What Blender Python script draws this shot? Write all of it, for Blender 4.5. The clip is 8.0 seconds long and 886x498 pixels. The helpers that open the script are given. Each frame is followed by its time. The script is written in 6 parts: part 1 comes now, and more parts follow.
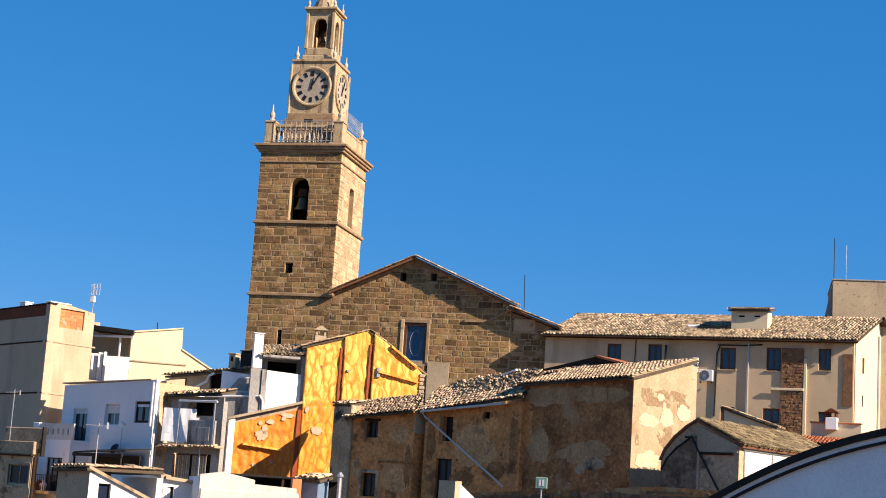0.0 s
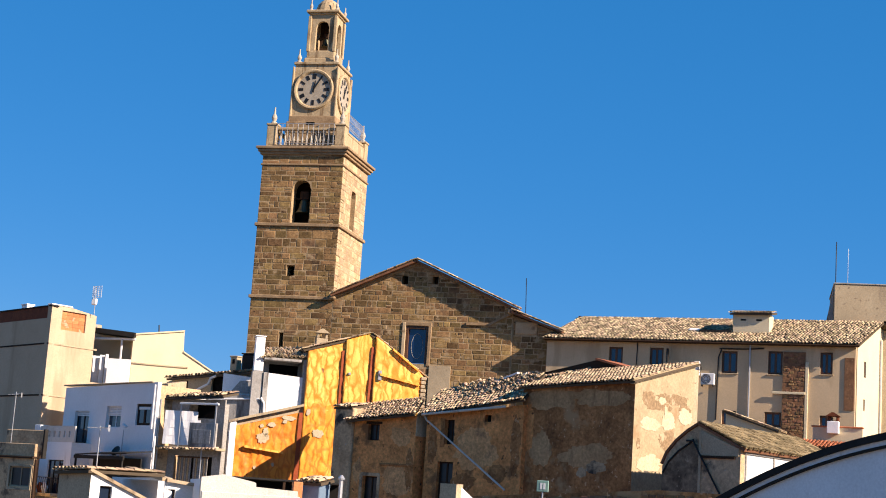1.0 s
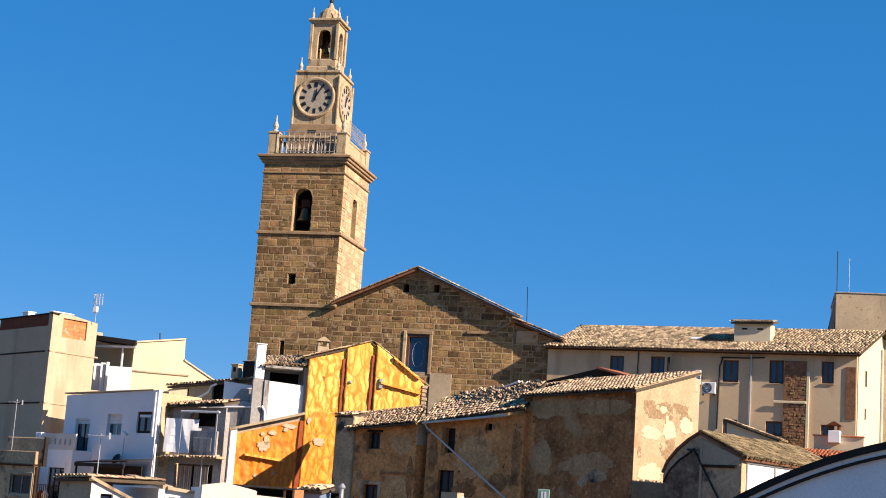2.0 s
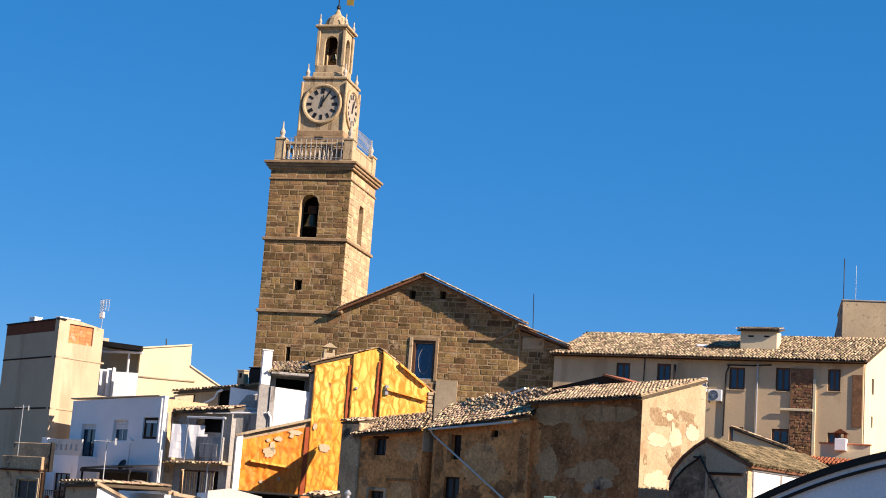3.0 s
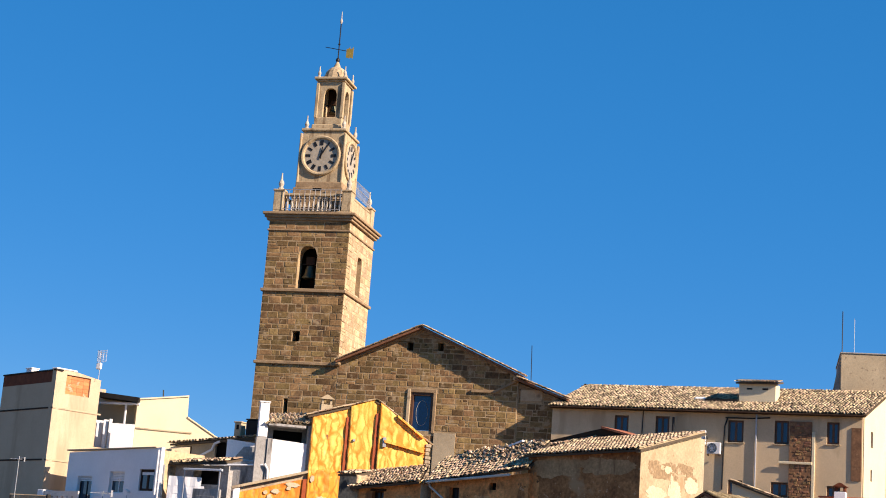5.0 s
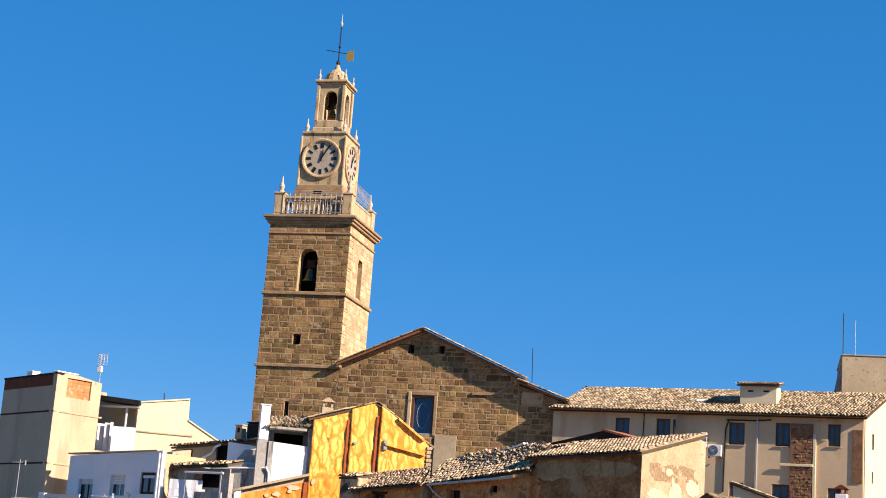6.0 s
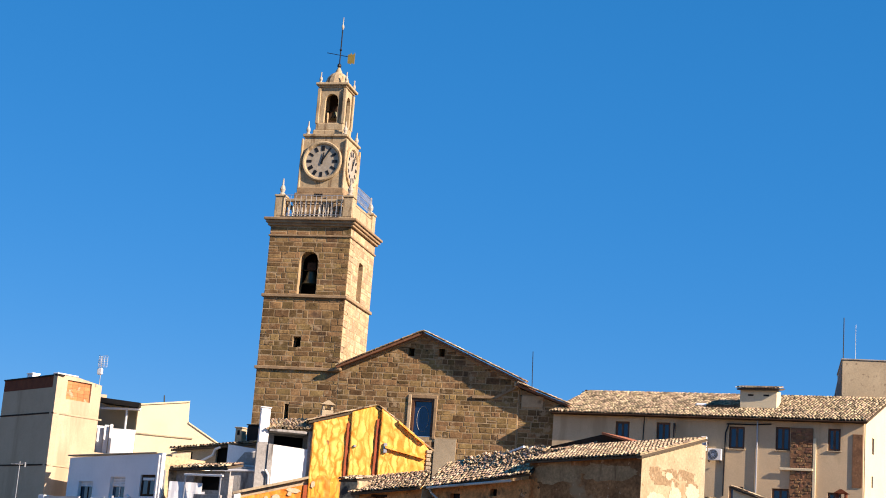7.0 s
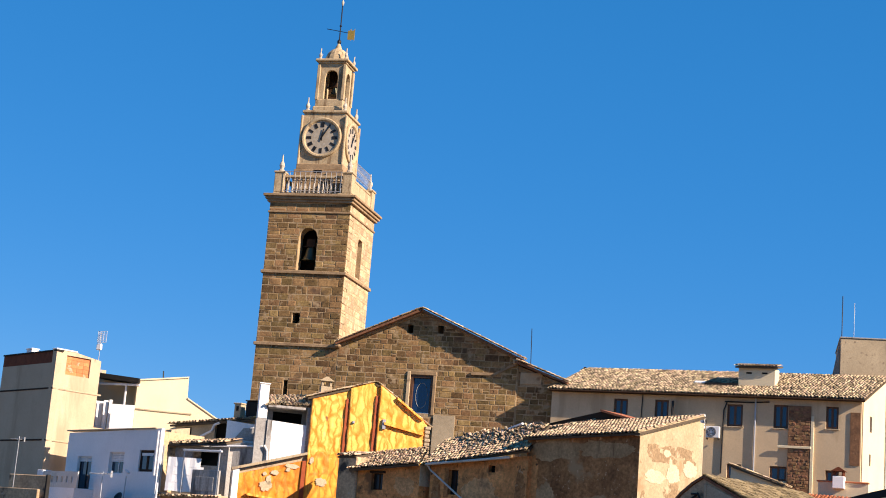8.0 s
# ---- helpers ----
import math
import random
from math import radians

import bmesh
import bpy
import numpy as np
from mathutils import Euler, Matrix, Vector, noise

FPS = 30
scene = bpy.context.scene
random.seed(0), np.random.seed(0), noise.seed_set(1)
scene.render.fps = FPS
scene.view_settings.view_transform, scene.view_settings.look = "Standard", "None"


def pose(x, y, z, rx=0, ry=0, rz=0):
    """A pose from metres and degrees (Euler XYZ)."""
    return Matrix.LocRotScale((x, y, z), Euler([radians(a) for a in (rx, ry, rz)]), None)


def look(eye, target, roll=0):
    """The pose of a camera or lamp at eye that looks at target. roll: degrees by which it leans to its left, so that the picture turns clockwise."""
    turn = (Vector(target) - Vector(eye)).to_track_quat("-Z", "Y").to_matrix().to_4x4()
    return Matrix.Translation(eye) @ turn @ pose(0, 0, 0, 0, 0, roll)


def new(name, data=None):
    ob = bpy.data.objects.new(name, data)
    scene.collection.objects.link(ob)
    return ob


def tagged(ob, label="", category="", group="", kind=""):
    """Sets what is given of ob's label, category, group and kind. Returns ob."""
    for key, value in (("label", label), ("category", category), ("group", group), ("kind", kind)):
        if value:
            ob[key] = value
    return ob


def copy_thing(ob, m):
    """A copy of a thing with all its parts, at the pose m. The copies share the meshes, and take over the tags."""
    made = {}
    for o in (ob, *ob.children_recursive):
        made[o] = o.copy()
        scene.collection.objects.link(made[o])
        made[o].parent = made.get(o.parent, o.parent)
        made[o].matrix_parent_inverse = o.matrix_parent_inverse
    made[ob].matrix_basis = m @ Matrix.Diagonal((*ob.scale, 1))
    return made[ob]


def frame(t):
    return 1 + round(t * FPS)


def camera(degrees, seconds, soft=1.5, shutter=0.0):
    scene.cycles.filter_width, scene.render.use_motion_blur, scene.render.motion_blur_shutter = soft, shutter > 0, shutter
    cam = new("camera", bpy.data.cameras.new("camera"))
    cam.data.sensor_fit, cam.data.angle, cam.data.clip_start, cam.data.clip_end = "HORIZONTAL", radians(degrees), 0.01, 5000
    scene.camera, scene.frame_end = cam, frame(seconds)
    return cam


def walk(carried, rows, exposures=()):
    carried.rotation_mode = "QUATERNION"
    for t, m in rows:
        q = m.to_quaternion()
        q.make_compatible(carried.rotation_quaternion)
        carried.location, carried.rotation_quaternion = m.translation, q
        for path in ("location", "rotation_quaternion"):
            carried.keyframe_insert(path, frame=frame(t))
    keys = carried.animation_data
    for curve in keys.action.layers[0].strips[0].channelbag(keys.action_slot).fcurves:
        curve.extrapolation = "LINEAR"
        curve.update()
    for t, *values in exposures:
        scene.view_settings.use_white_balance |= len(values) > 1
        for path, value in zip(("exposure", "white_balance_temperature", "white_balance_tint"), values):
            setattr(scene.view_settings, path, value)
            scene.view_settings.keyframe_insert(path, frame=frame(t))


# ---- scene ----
# camera: held in the hand at one spot, turning a little
cam = camera(31.83, 8.0, soft=1.0)
EYE = 1.6
ROWS = [
    (0.0, 99.419, -3.650, -0.605),
    (0.5, 99.488, -3.711, -0.552),
    (1.0, 99.529, -3.765, -0.561),
    (1.5, 99.686, -3.838, -0.585),
    (1.7, 99.749, -3.838, -0.585),
    (2.8, 100.031, -4.059, -0.330),
    (3.0, 100.062, -4.059, -0.330),
    (3.5, 100.051, -4.154, -0.288),
    (4.0, 99.838, -4.216, -0.252),
    (4.5, 100.336, -4.218, -0.329),
    (4.7, 101.821, -4.214, -0.412),
    (5.8, 102.068, -4.102, -0.390),
    (6.0, 102.068, -4.102, -0.380),
    (6.5, 101.979, -4.201, -0.412),
    (7.0, 102.184, -4.275, -0.400),
    (7.5, 101.954, -4.390, -0.374),
    (8.0, 101.338, -4.479, -0.468),
]
walk(cam, [(t, pose(0, 0, EYE, rx, ry, rz)) for t, rx, ry, rz in ROWS], exposures=[(0.0, 1.0, 6700, 19), (4.5, 1.0, 6700, 19), (5.8, 1.08, 6700, 19), (8.0, 1.08, 6700, 19)])

# light: low winter sun from the right, clear sky
SUN_ELEVATION, SUN_SIDE = 28.5, 32.0
to_sun = Vector((math.cos(radians(SUN_SIDE)) * math.cos(radians(SUN_ELEVATION)),
                 -math.sin(radians(SUN_SIDE)) * math.cos(radians(SUN_ELEVATION)),
                 math.sin(radians(SUN_ELEVATION))))
sun = new("sun", bpy.data.lights.new("sun", "SUN"))
sun.data.energy, sun.data.angle, sun.data.color = 4.8, radians(0.53), (1.0, 0.87, 0.69)
sun.matrix_world = look((60, -40, 60), Vector((60, -40, 60)) - to_sun)

world = bpy.data.worlds.new("sky")
scene.world = world
world.use_nodes = True
wn = world.node_tree
sky = wn.nodes.new("ShaderNodeTexSky")
sky.sky_type, sky.sun_disc = "NISHITA", False
sky.sun_elevation = radians(SUN_ELEVATION)
sky.sun_rotation = radians(90 + SUN_SIDE)
sky.altitude, sky.air_density, sky.dust_density, sky.ozone_density = 600, 1.0, 0.0, 4.0
deep_blue = wn.nodes.new("ShaderNodeHueSaturation")
deep_blue.inputs["Saturation"].default_value = 1.28
wn.links.new(sky.outputs["Color"], deep_blue.inputs["Color"])
clear = wn.nodes.new("ShaderNodeMix")
clear.data_type = "RGBA"
clear.inputs[0].default_value = 0.7
wn.links.new(deep_blue.outputs["Color"], clear.inputs[6])
clear.inputs[7].default_value = (0.12, 2.25, 6.0, 1)
# a clear sky deepens towards the zenith
where_up = wn.nodes.new("ShaderNodeTexCoord")
split_up = wn.nodes.new("ShaderNodeSeparateXYZ")
wn.links.new(where_up.outputs["Generated"], split_up.inputs[0])
deepen = wn.nodes.new("ShaderNodeMapRange")
deepen.interpolation_type = "SMOOTHSTEP"
deepen.inputs["From Min"].default_value, deepen.inputs["From Max"].default_value = 0.3, 1.0
deepen.inputs["To Min"].default_value, deepen.inputs["To Max"].default_value = 1.0, 0.8
wn.links.new(split_up.outputs["Z"], deepen.inputs["Value"])
pale_low = wn.nodes.new("ShaderNodeMapRange")
pale_low.inputs["From Min"].default_value, pale_low.inputs["From Max"].default_value = 0.0, 0.4
pale_low.inputs["To Min"].default_value, pale_low.inputs["To Max"].default_value = 1.14, 0.94
wn.links.new(split_up.outputs["Z"], pale_low.inputs["Value"])
both = wn.nodes.new("ShaderNodeMath")
both.operation = "MULTIPLY"
wn.links.new(deepen.outputs["Result"], both.inputs[0])
wn.links.new(pale_low.outputs["Result"], both.inputs[1])
zenith = wn.nodes.new("ShaderNodeVectorMath")
zenith.operation = "SCALE"
wn.links.new(clear.outputs[2], zenith.inputs[0])
wn.links.new(both.outputs[0], zenith.inputs["Scale"])
wn.links.new(zenith.outputs[0], wn.nodes["Background"].inputs["Color"])
wn.nodes["Background"].inputs["Strength"].default_value = 0.056


# materials
def material(name, base, second=None, rough=0.85, scale=1.5, grain=40.0, bump=0.3, random="", spread=0.25, stain=None, stain_scale=0.5,
             stain_from=0.55, metal=0.0, streak=False, warm=0.0, speck=None, speck_scale=4.0, speck_from=0.62, grit=0.25, smear=None):
    """Two-scale procedural surface. random: '', 'object' or 'island' varies value (and, by warm, hue) piece by piece; stain: a third colour in patches."""
    m = bpy.data.materials.new(name)
    m.use_nodes = True
    nt = m.node_tree
    n, l = nt.nodes, nt.links
    bsdf = n["Principled BSDF"]
    bsdf.inputs["Roughness"].default_value = rough
    bsdf.inputs["Metallic"].default_value = metal
    bsdf.inputs["Specular IOR Level"].default_value = 0.15 if rough >= 0.8 else 0.4
    geo = n.new("ShaderNodeNewGeometry")
    where = geo.outputs["Position"]

    def noise_at(s, detail, stretch=None):
        t = n.new("ShaderNodeTexNoise")
        t.inputs["Scale"].default_value, t.inputs["Detail"].default_value = s, detail
        t.inputs["Roughness"].default_value = 0.62
        if stretch:
            mp = n.new("ShaderNodeMapping")
            mp.inputs["Scale"].default_value = stretch
            l.new(where, mp.inputs["Vector"])
            l.new(mp.outputs["Vector"], t.inputs["Vector"])
        else:
            l.new(where, t.inputs["Vector"])
        return t.outputs["Fac"]

    def ramp(fac, lo, hi):
        r = n.new("ShaderNodeMapRange")
        r.inputs["From Min"].default_value, r.inputs["From Max"].default_value = lo, hi
        l.new(fac, r.inputs["Value"])
        return r.outputs["Result"]

    def mix(fac, a, b, kind="MIX"):
        x = n.new("ShaderNodeMix")
        x.data_type, x.blend_type = "RGBA", kind
        for sock, v in (("Factor", fac),):
            if hasattr(v, "links"):
                l.new(v, x.inputs[0])
            else:
                x.inputs[0].default_value = v
        for i, v in ((6, a), (7, b)):
            if hasattr(v, "links"):
                l.new(v, x.inputs[i])
            else:
                x.inputs[i].default_value = (*v, 1)
        return x.outputs[2]

    second = second or tuple(c * 0.8 for c in base)
    col = mix(ramp(noise_at(scale, 6), 0.35, 0.65), base, second)
    fine = noise_at(grain, 4)
    g = n.new("ShaderNodeMapRange")
    g.inputs["From Min"].default_value, g.inputs["From Max"].default_value = 0.25, 0.75
    g.inputs["To Min"].default_value, g.inputs["To Max"].default_value = 1 - grit, 1 + grit
    l.new(fine, g.inputs["Value"])
    hs = n.new("ShaderNodeHueSaturation")
    l.new(col, hs.inputs["Color"])
    l.new(g.outputs["Result"], hs.inputs["Value"])
    col = hs.outputs["Color"]
    if stain:
        st = noise_at(stain_scale, 8, (1.4, 1.4, 0.25) if streak else None)
        col = mix(ramp(st, stain_from, stain_from + 0.09), col, stain)
    if speck:
        col = mix(ramp(noise_at(speck_scale, 3), speck_from, speck_from + 0.05), col, speck)
    if random:
        rnd = n.new("ShaderNodeObjectInfo").outputs["Random"] if random == "object" else geo.outputs["Random Per Island"]
        rr = n.new("ShaderNodeMapRange")
        rr.inputs["To Min"].default_value, rr.inputs["To Max"].default_value = 1 - spread, 1 + spread
        l.new(rnd, rr.inputs["Value"])
        h2 = n.new("ShaderNodeHueSaturation")
        l.new(col, h2.inputs["Color"])
        l.new(rr.outputs["Result"], h2.inputs["Value"])
        if warm:
            wr = n.new("ShaderNodeMath")
            wr.operation = "MULTIPLY"
            wr.inputs[1].default_value = 7.31
            l.new(rnd, wr.inputs[0])
            fr = n.new("ShaderNodeMath")
            fr.operation = "FRACT"
            l.new(wr.outputs[0], fr.inputs[0])
            hr = n.new("ShaderNodeMapRange")
            hr.inputs["To Min"].default_value, hr.inputs["To Max"].default_value = 0.5 - warm, 0.5 + warm
            l.new(fr.outputs[0], hr.inputs["Value"])
            l.new(hr.outputs["Result"], h2.inputs["Hue"])
        col = h2.outputs["Color"]
    if smear:
        col = mix(ramp(noise_at(1.5, 7), 0.57, 0.66), col, smear)
    l.new(col, bsdf.inputs["Base Color"])
    if bump:
        b = n.new("ShaderNodeBump")
        b.inputs["Strength"].default_value, b.inputs["Distance"].default_value = bump, 0.008
        mid = n.new("ShaderNodeMath")
        mid.operation = "ADD"
        l.new(fine, mid.inputs[0])
        l.new(noise_at(grain * 0.2, 5), mid.inputs[1])
        l.new(mid.outputs[0], b.inputs["Height"])
        l.new(b.outputs["Normal"], bsdf.inputs["Normal"])
    return m


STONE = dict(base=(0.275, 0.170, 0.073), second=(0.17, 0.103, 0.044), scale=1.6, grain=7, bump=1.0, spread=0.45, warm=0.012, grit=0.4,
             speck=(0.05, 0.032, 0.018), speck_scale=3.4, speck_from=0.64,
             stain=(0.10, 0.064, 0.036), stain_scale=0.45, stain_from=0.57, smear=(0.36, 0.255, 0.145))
# lighter copy of STONE: sunlight on the tower's right side put into colour
SUNLIT_STONE = dict(STONE, base=(0.50, 0.37, 0.22), second=(0.40, 0.285, 0.165), stain=(0.26, 0.17, 0.095), stain_from=0.6, spread=0.22, speck=(0.30, 0.20, 0.11), smear=(0.58, 0.46, 0.30))
sunlit_piece = material("sunlit_sandstone_block", random="object", **SUNLIT_STONE)
sunlit_stuff = material("sunlit_sandstone_blocks", random="island", **SUNLIT_STONE)
plaster_dark_b = material("faded_patched_render", (0.53, 0.315, 0.15), (0.39, 0.22, 0.10), scale=0.8, grain=7, bump=0.6, grit=0.35, stain=(0.25, 0.135, 0.062), stain_scale=0.9, stain_from=0.55, streak=True)
plaster_old_b = material("paler_old_render", (0.70, 0.37, 0.16), (0.56, 0.28, 0.115), scale=1.1, grain=7, bump=0.6, grit=0.4, stain=(0.34, 0.18, 0.085), stain_scale=1.4, stain_from=0.56)
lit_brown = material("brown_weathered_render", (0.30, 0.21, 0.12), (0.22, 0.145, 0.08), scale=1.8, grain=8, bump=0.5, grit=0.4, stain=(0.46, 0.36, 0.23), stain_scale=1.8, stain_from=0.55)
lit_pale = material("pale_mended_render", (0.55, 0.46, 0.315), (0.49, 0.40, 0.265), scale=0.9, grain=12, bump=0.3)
plaster_flats = material("brownish_beige_render", (0.51, 0.395, 0.27), (0.455, 0.345, 0.23), scale=0.4, grain=20, bump=0.12, stain=(0.39, 0.29, 0.19), stain_scale=0.3, streak=True)
tile_moss = material("mossy_clay_tile", (0.30, 0.225, 0.125), (0.21, 0.16, 0.085), scale=1.0, grain=15, bump=0.5, grit=0.35, random="island", spread=0.5, stain=(0.11, 0.088, 0.045), stain_scale=1.6, stain_from=0.53)
stone_piece = material("sandstone_block", random="object", **STONE)
stone_stuff = material("sandstone_blocks", random="island", **STONE)
mortar = material("lime_mortar", (0.44, 0.32, 0.185), (0.26, 0.18, 0.098), scale=1.1, grain=9, bump=0.6, grit=0.35)
ashlar = material("pale_ashlar", (0.52, 0.40, 0.25), (0.42, 0.31, 0.19), grain=18, bump=0.35, stain=(0.25, 0.18, 0.11), stain_scale=0.9)
trim_stone = material("cornice_stone", (0.36, 0.25, 0.145), (0.24, 0.16, 0.09), grain=12, bump=0.5, grit=0.35)
tower_cream = material("tower_cream_stone", (0.47, 0.365, 0.225), (0.38, 0.285, 0.17), grain=9, bump=0.4, grit=0.3, stain=(0.22, 0.15, 0.085), stain_scale=1.6, stain_from=0.55, streak=True)
white_stone = material("white_carved_stone", (0.50, 0.45, 0.37), (0.36, 0.32, 0.26), grain=12, bump=0.3)
dial_white = material("dial_enamel", (0.42, 0.365, 0.28), (0.32, 0.27, 0.20), rough=0.5, scale=3.0, bump=0.05)
dark_metal = material("dark_iron", (0.035, 0.033, 0.032), (0.02, 0.02, 0.02), rough=0.5, metal=0.6, bump=0.1)
bronze = material("bell_bronze", (0.10, 0.085, 0.05), (0.06, 0.07, 0.05), rough=0.45, metal=0.8, bump=0.1)
gilt = material("gilded_vane", (0.55, 0.36, 0.08), (0.45, 0.28, 0.05), rough=0.4, metal=0.5, bump=0.1)
zinc = material("galvanised_metal", (0.45, 0.46, 0.47), (0.34, 0.35, 0.36), rough=0.45, metal=0.5, bump=0.05)
TILE = dict(base=(0.52, 0.40, 0.265), second=(0.40, 0.285, 0.175), scale=1.2, grain=30, bump=0.4, spread=0.5, warm=0.02,
            stain=(0.17, 0.13, 0.09), stain_scale=1.1, stain_from=0.54)
tile = material("clay_roof_tile", random="island", **TILE)
TILE_LONG = dict(TILE, base=(0.40, 0.315, 0.205), second=(0.30, 0.225, 0.14), spread=0.6, stain=(0.15, 0.12, 0.08), stain_from=0.53, stain_scale=2.2)
tile_long = material("greyed_clay_tile", random="island", **TILE_LONG)
tile_long_piece = material("single_greyed_clay_tile", random="object", **TILE_LONG)
TILE_PALE = dict(TILE, base=(0.54, 0.40, 0.265), second=(0.40, 0.275, 0.165), spread=0.6, stain=(0.17, 0.115, 0.07), stain_from=0.54, stain_scale=1.8)
tile_pale = material("pale_broken_clay_tile", random="island", **TILE_PALE)
tile_piece = material("single_clay_tile", random="object", **TILE)
tile_red = material("red_clay_tile", (0.45, 0.16, 0.075), (0.36, 0.13, 0.07), grain=30, random="island", spread=0.25)
tile_rim = material("reddish_tile_edge", (0.26, 0.12, 0.065), (0.15, 0.075, 0.045), scale=3.0, grain=12, bump=0.5, grit=0.4)
under_tile = material("roof_bed", (0.10, 0.075, 0.05), grain=20)
plaster_beige = material("beige_render", (0.60, 0.455, 0.285), (0.53, 0.395, 0.245), scale=0.4, grain=16, bump=0.15, grit=0.15, stain=(0.45, 0.33, 0.20), stain_scale=0.35, streak=True)
plaster_white = material("white_limewash", (0.82, 0.82, 0.81), (0.76, 0.76, 0.75), scale=0.6, grain=14, bump=0.1, grit=0.1, stain=(0.50, 0.48, 0.44), stain_scale=0.6, stain_from=0.61, streak=True)
plaster_lime = material("stained_limewash", (0.62, 0.59, 0.53), (0.54, 0.51, 0.45), scale=0.8, grain=20, bump=0.2, stain=(0.42, 0.39, 0.33), stain_scale=0.9, stain_from=0.57, streak=True)
plaster_cream = material("cream_render", (0.68, 0.58, 0.39), (0.62, 0.52, 0.35), scale=0.5, grain=30, bump=0.1)
plaster_ochre = material("ochre_old_render", (0.46, 0.37, 0.245), (0.38, 0.30, 0.195), scale=0.6, grain=14, bump=0.3, stain=(0.25, 0.20, 0.145), stain_scale=0.5, stain_from=0.56, streak=True, speck=(0.25, 0.19, 0.125), speck_scale=3.2, speck_from=0.63)
plaster_old = material("weathered_old_render", (0.76, 0.335, 0.115), (0.56, 0.228, 0.076), scale=0.9, grain=6, bump=0.8, grit=0.4, stain=(0.24, 0.115, 0.05), stain_scale=0.7, stain_from=0.56, speck=(0.12, 0.065, 0.03), speck_scale=2.6, speck_from=0.64)
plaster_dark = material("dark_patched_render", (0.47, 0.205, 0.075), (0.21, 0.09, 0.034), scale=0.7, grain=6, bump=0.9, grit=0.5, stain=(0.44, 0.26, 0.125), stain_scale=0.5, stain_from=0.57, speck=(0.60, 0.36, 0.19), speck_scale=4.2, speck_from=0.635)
rubble = material("brown_rubble", (0.26, 0.135, 0.07), (0.15, 0.08, 0.045), scale=2.5, grain=8, bump=1.0, stain=(0.40, 0.26, 0.15), stain_scale=2.0, stain_from=0.62)
rubble_piece = material("brown_rubble_stone", (0.30, 0.165, 0.085), (0.16, 0.09, 0.05), scale=2.5, grain=9, bump=1.0, random="object", spread=0.28, warm=0.02)
plaster_shed = material("stained_grey_brown_render", (0.54, 0.385, 0.23), (0.39, 0.27, 0.155), scale=0.8, grain=7, bump=0.6, grit=0.35, stain=(0.06, 0.05, 0.042), stain_scale=0.6, stain_from=0.56, speck=(0.42, 0.36, 0.29), speck_scale=4.2, speck_from=0.65)
plaster_black = material("sooty_rubble_render", (0.30, 0.215, 0.135), (0.11, 0.08, 0.052), scale=1.6, grain=6, bump=1.0, grit=0.4, speck=(0.40, 0.31, 0.21), speck_scale=3.5, speck_from=0.64)
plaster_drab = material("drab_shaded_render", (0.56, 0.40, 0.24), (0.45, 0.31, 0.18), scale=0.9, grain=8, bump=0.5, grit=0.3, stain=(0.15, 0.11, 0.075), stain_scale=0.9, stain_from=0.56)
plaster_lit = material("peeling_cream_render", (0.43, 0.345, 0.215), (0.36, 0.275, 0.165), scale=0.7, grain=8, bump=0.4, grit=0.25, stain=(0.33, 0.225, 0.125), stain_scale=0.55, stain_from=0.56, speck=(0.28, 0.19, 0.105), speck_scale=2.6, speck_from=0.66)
plaster_grey = material("grey_cement_render", (0.36, 0.345, 0.32), (0.28, 0.265, 0.245), scale=0.7, grain=10, bump=0.3, grit=0.3, stain=(0.12, 0.11, 0.10), stain_scale=0.8, streak=True)
foam_dark = material("dark_red_seam_shade", (0.36, 0.075, 0.015), (0.28, 0.05, 0.012), grain=10, rough=0.6)
brick_orange = material("hollow_brick", (0.56, 0.22, 0.09), (0.46, 0.16, 0.065), grain=12, random="object", spread=0.16, smear=(0.62, 0.42, 0.29))
brick_brown = material("brown_brick", (0.20, 0.062, 0.028), (0.13, 0.042, 0.022), grain=14, grit=0.4)
wood_dark = material("dark_stained_wood", (0.055, 0.03, 0.017), (0.035, 0.019, 0.011), grain=30, rough=0.8, bump=0.2)
wood_brown = material("brown_window_wood", (0.11, 0.05, 0.023), (0.075, 0.035, 0.017), grain=30, rough=0.55, bump=0.2)
plastic_white = material("white_plastic", (0.72, 0.72, 0.71), (0.66, 0.66, 0.65), rough=0.4, bump=0.03)
canvas_grey = material("dark_grey_sheet", (0.03, 0.028, 0.026), (0.018, 0.017, 0.016), rough=0.85, bump=0.1)
# near-black colour put in for shade inside openings and under covers
shade_black = material("black_for_shade", (0.012, 0.011, 0.010), (0.008, 0.007, 0.007), rough=0.95, bump=0)
soil = material("hill_ground", (0.17, 0.13, 0.085), (0.12, 0.095, 0.055), scale=0.05, grain=3, bump=0.6)
cloth_white = material("white_cloth", (0.80, 0.80, 0.80), (0.76, 0.76, 0.77), rough=0.9, bump=0.1)


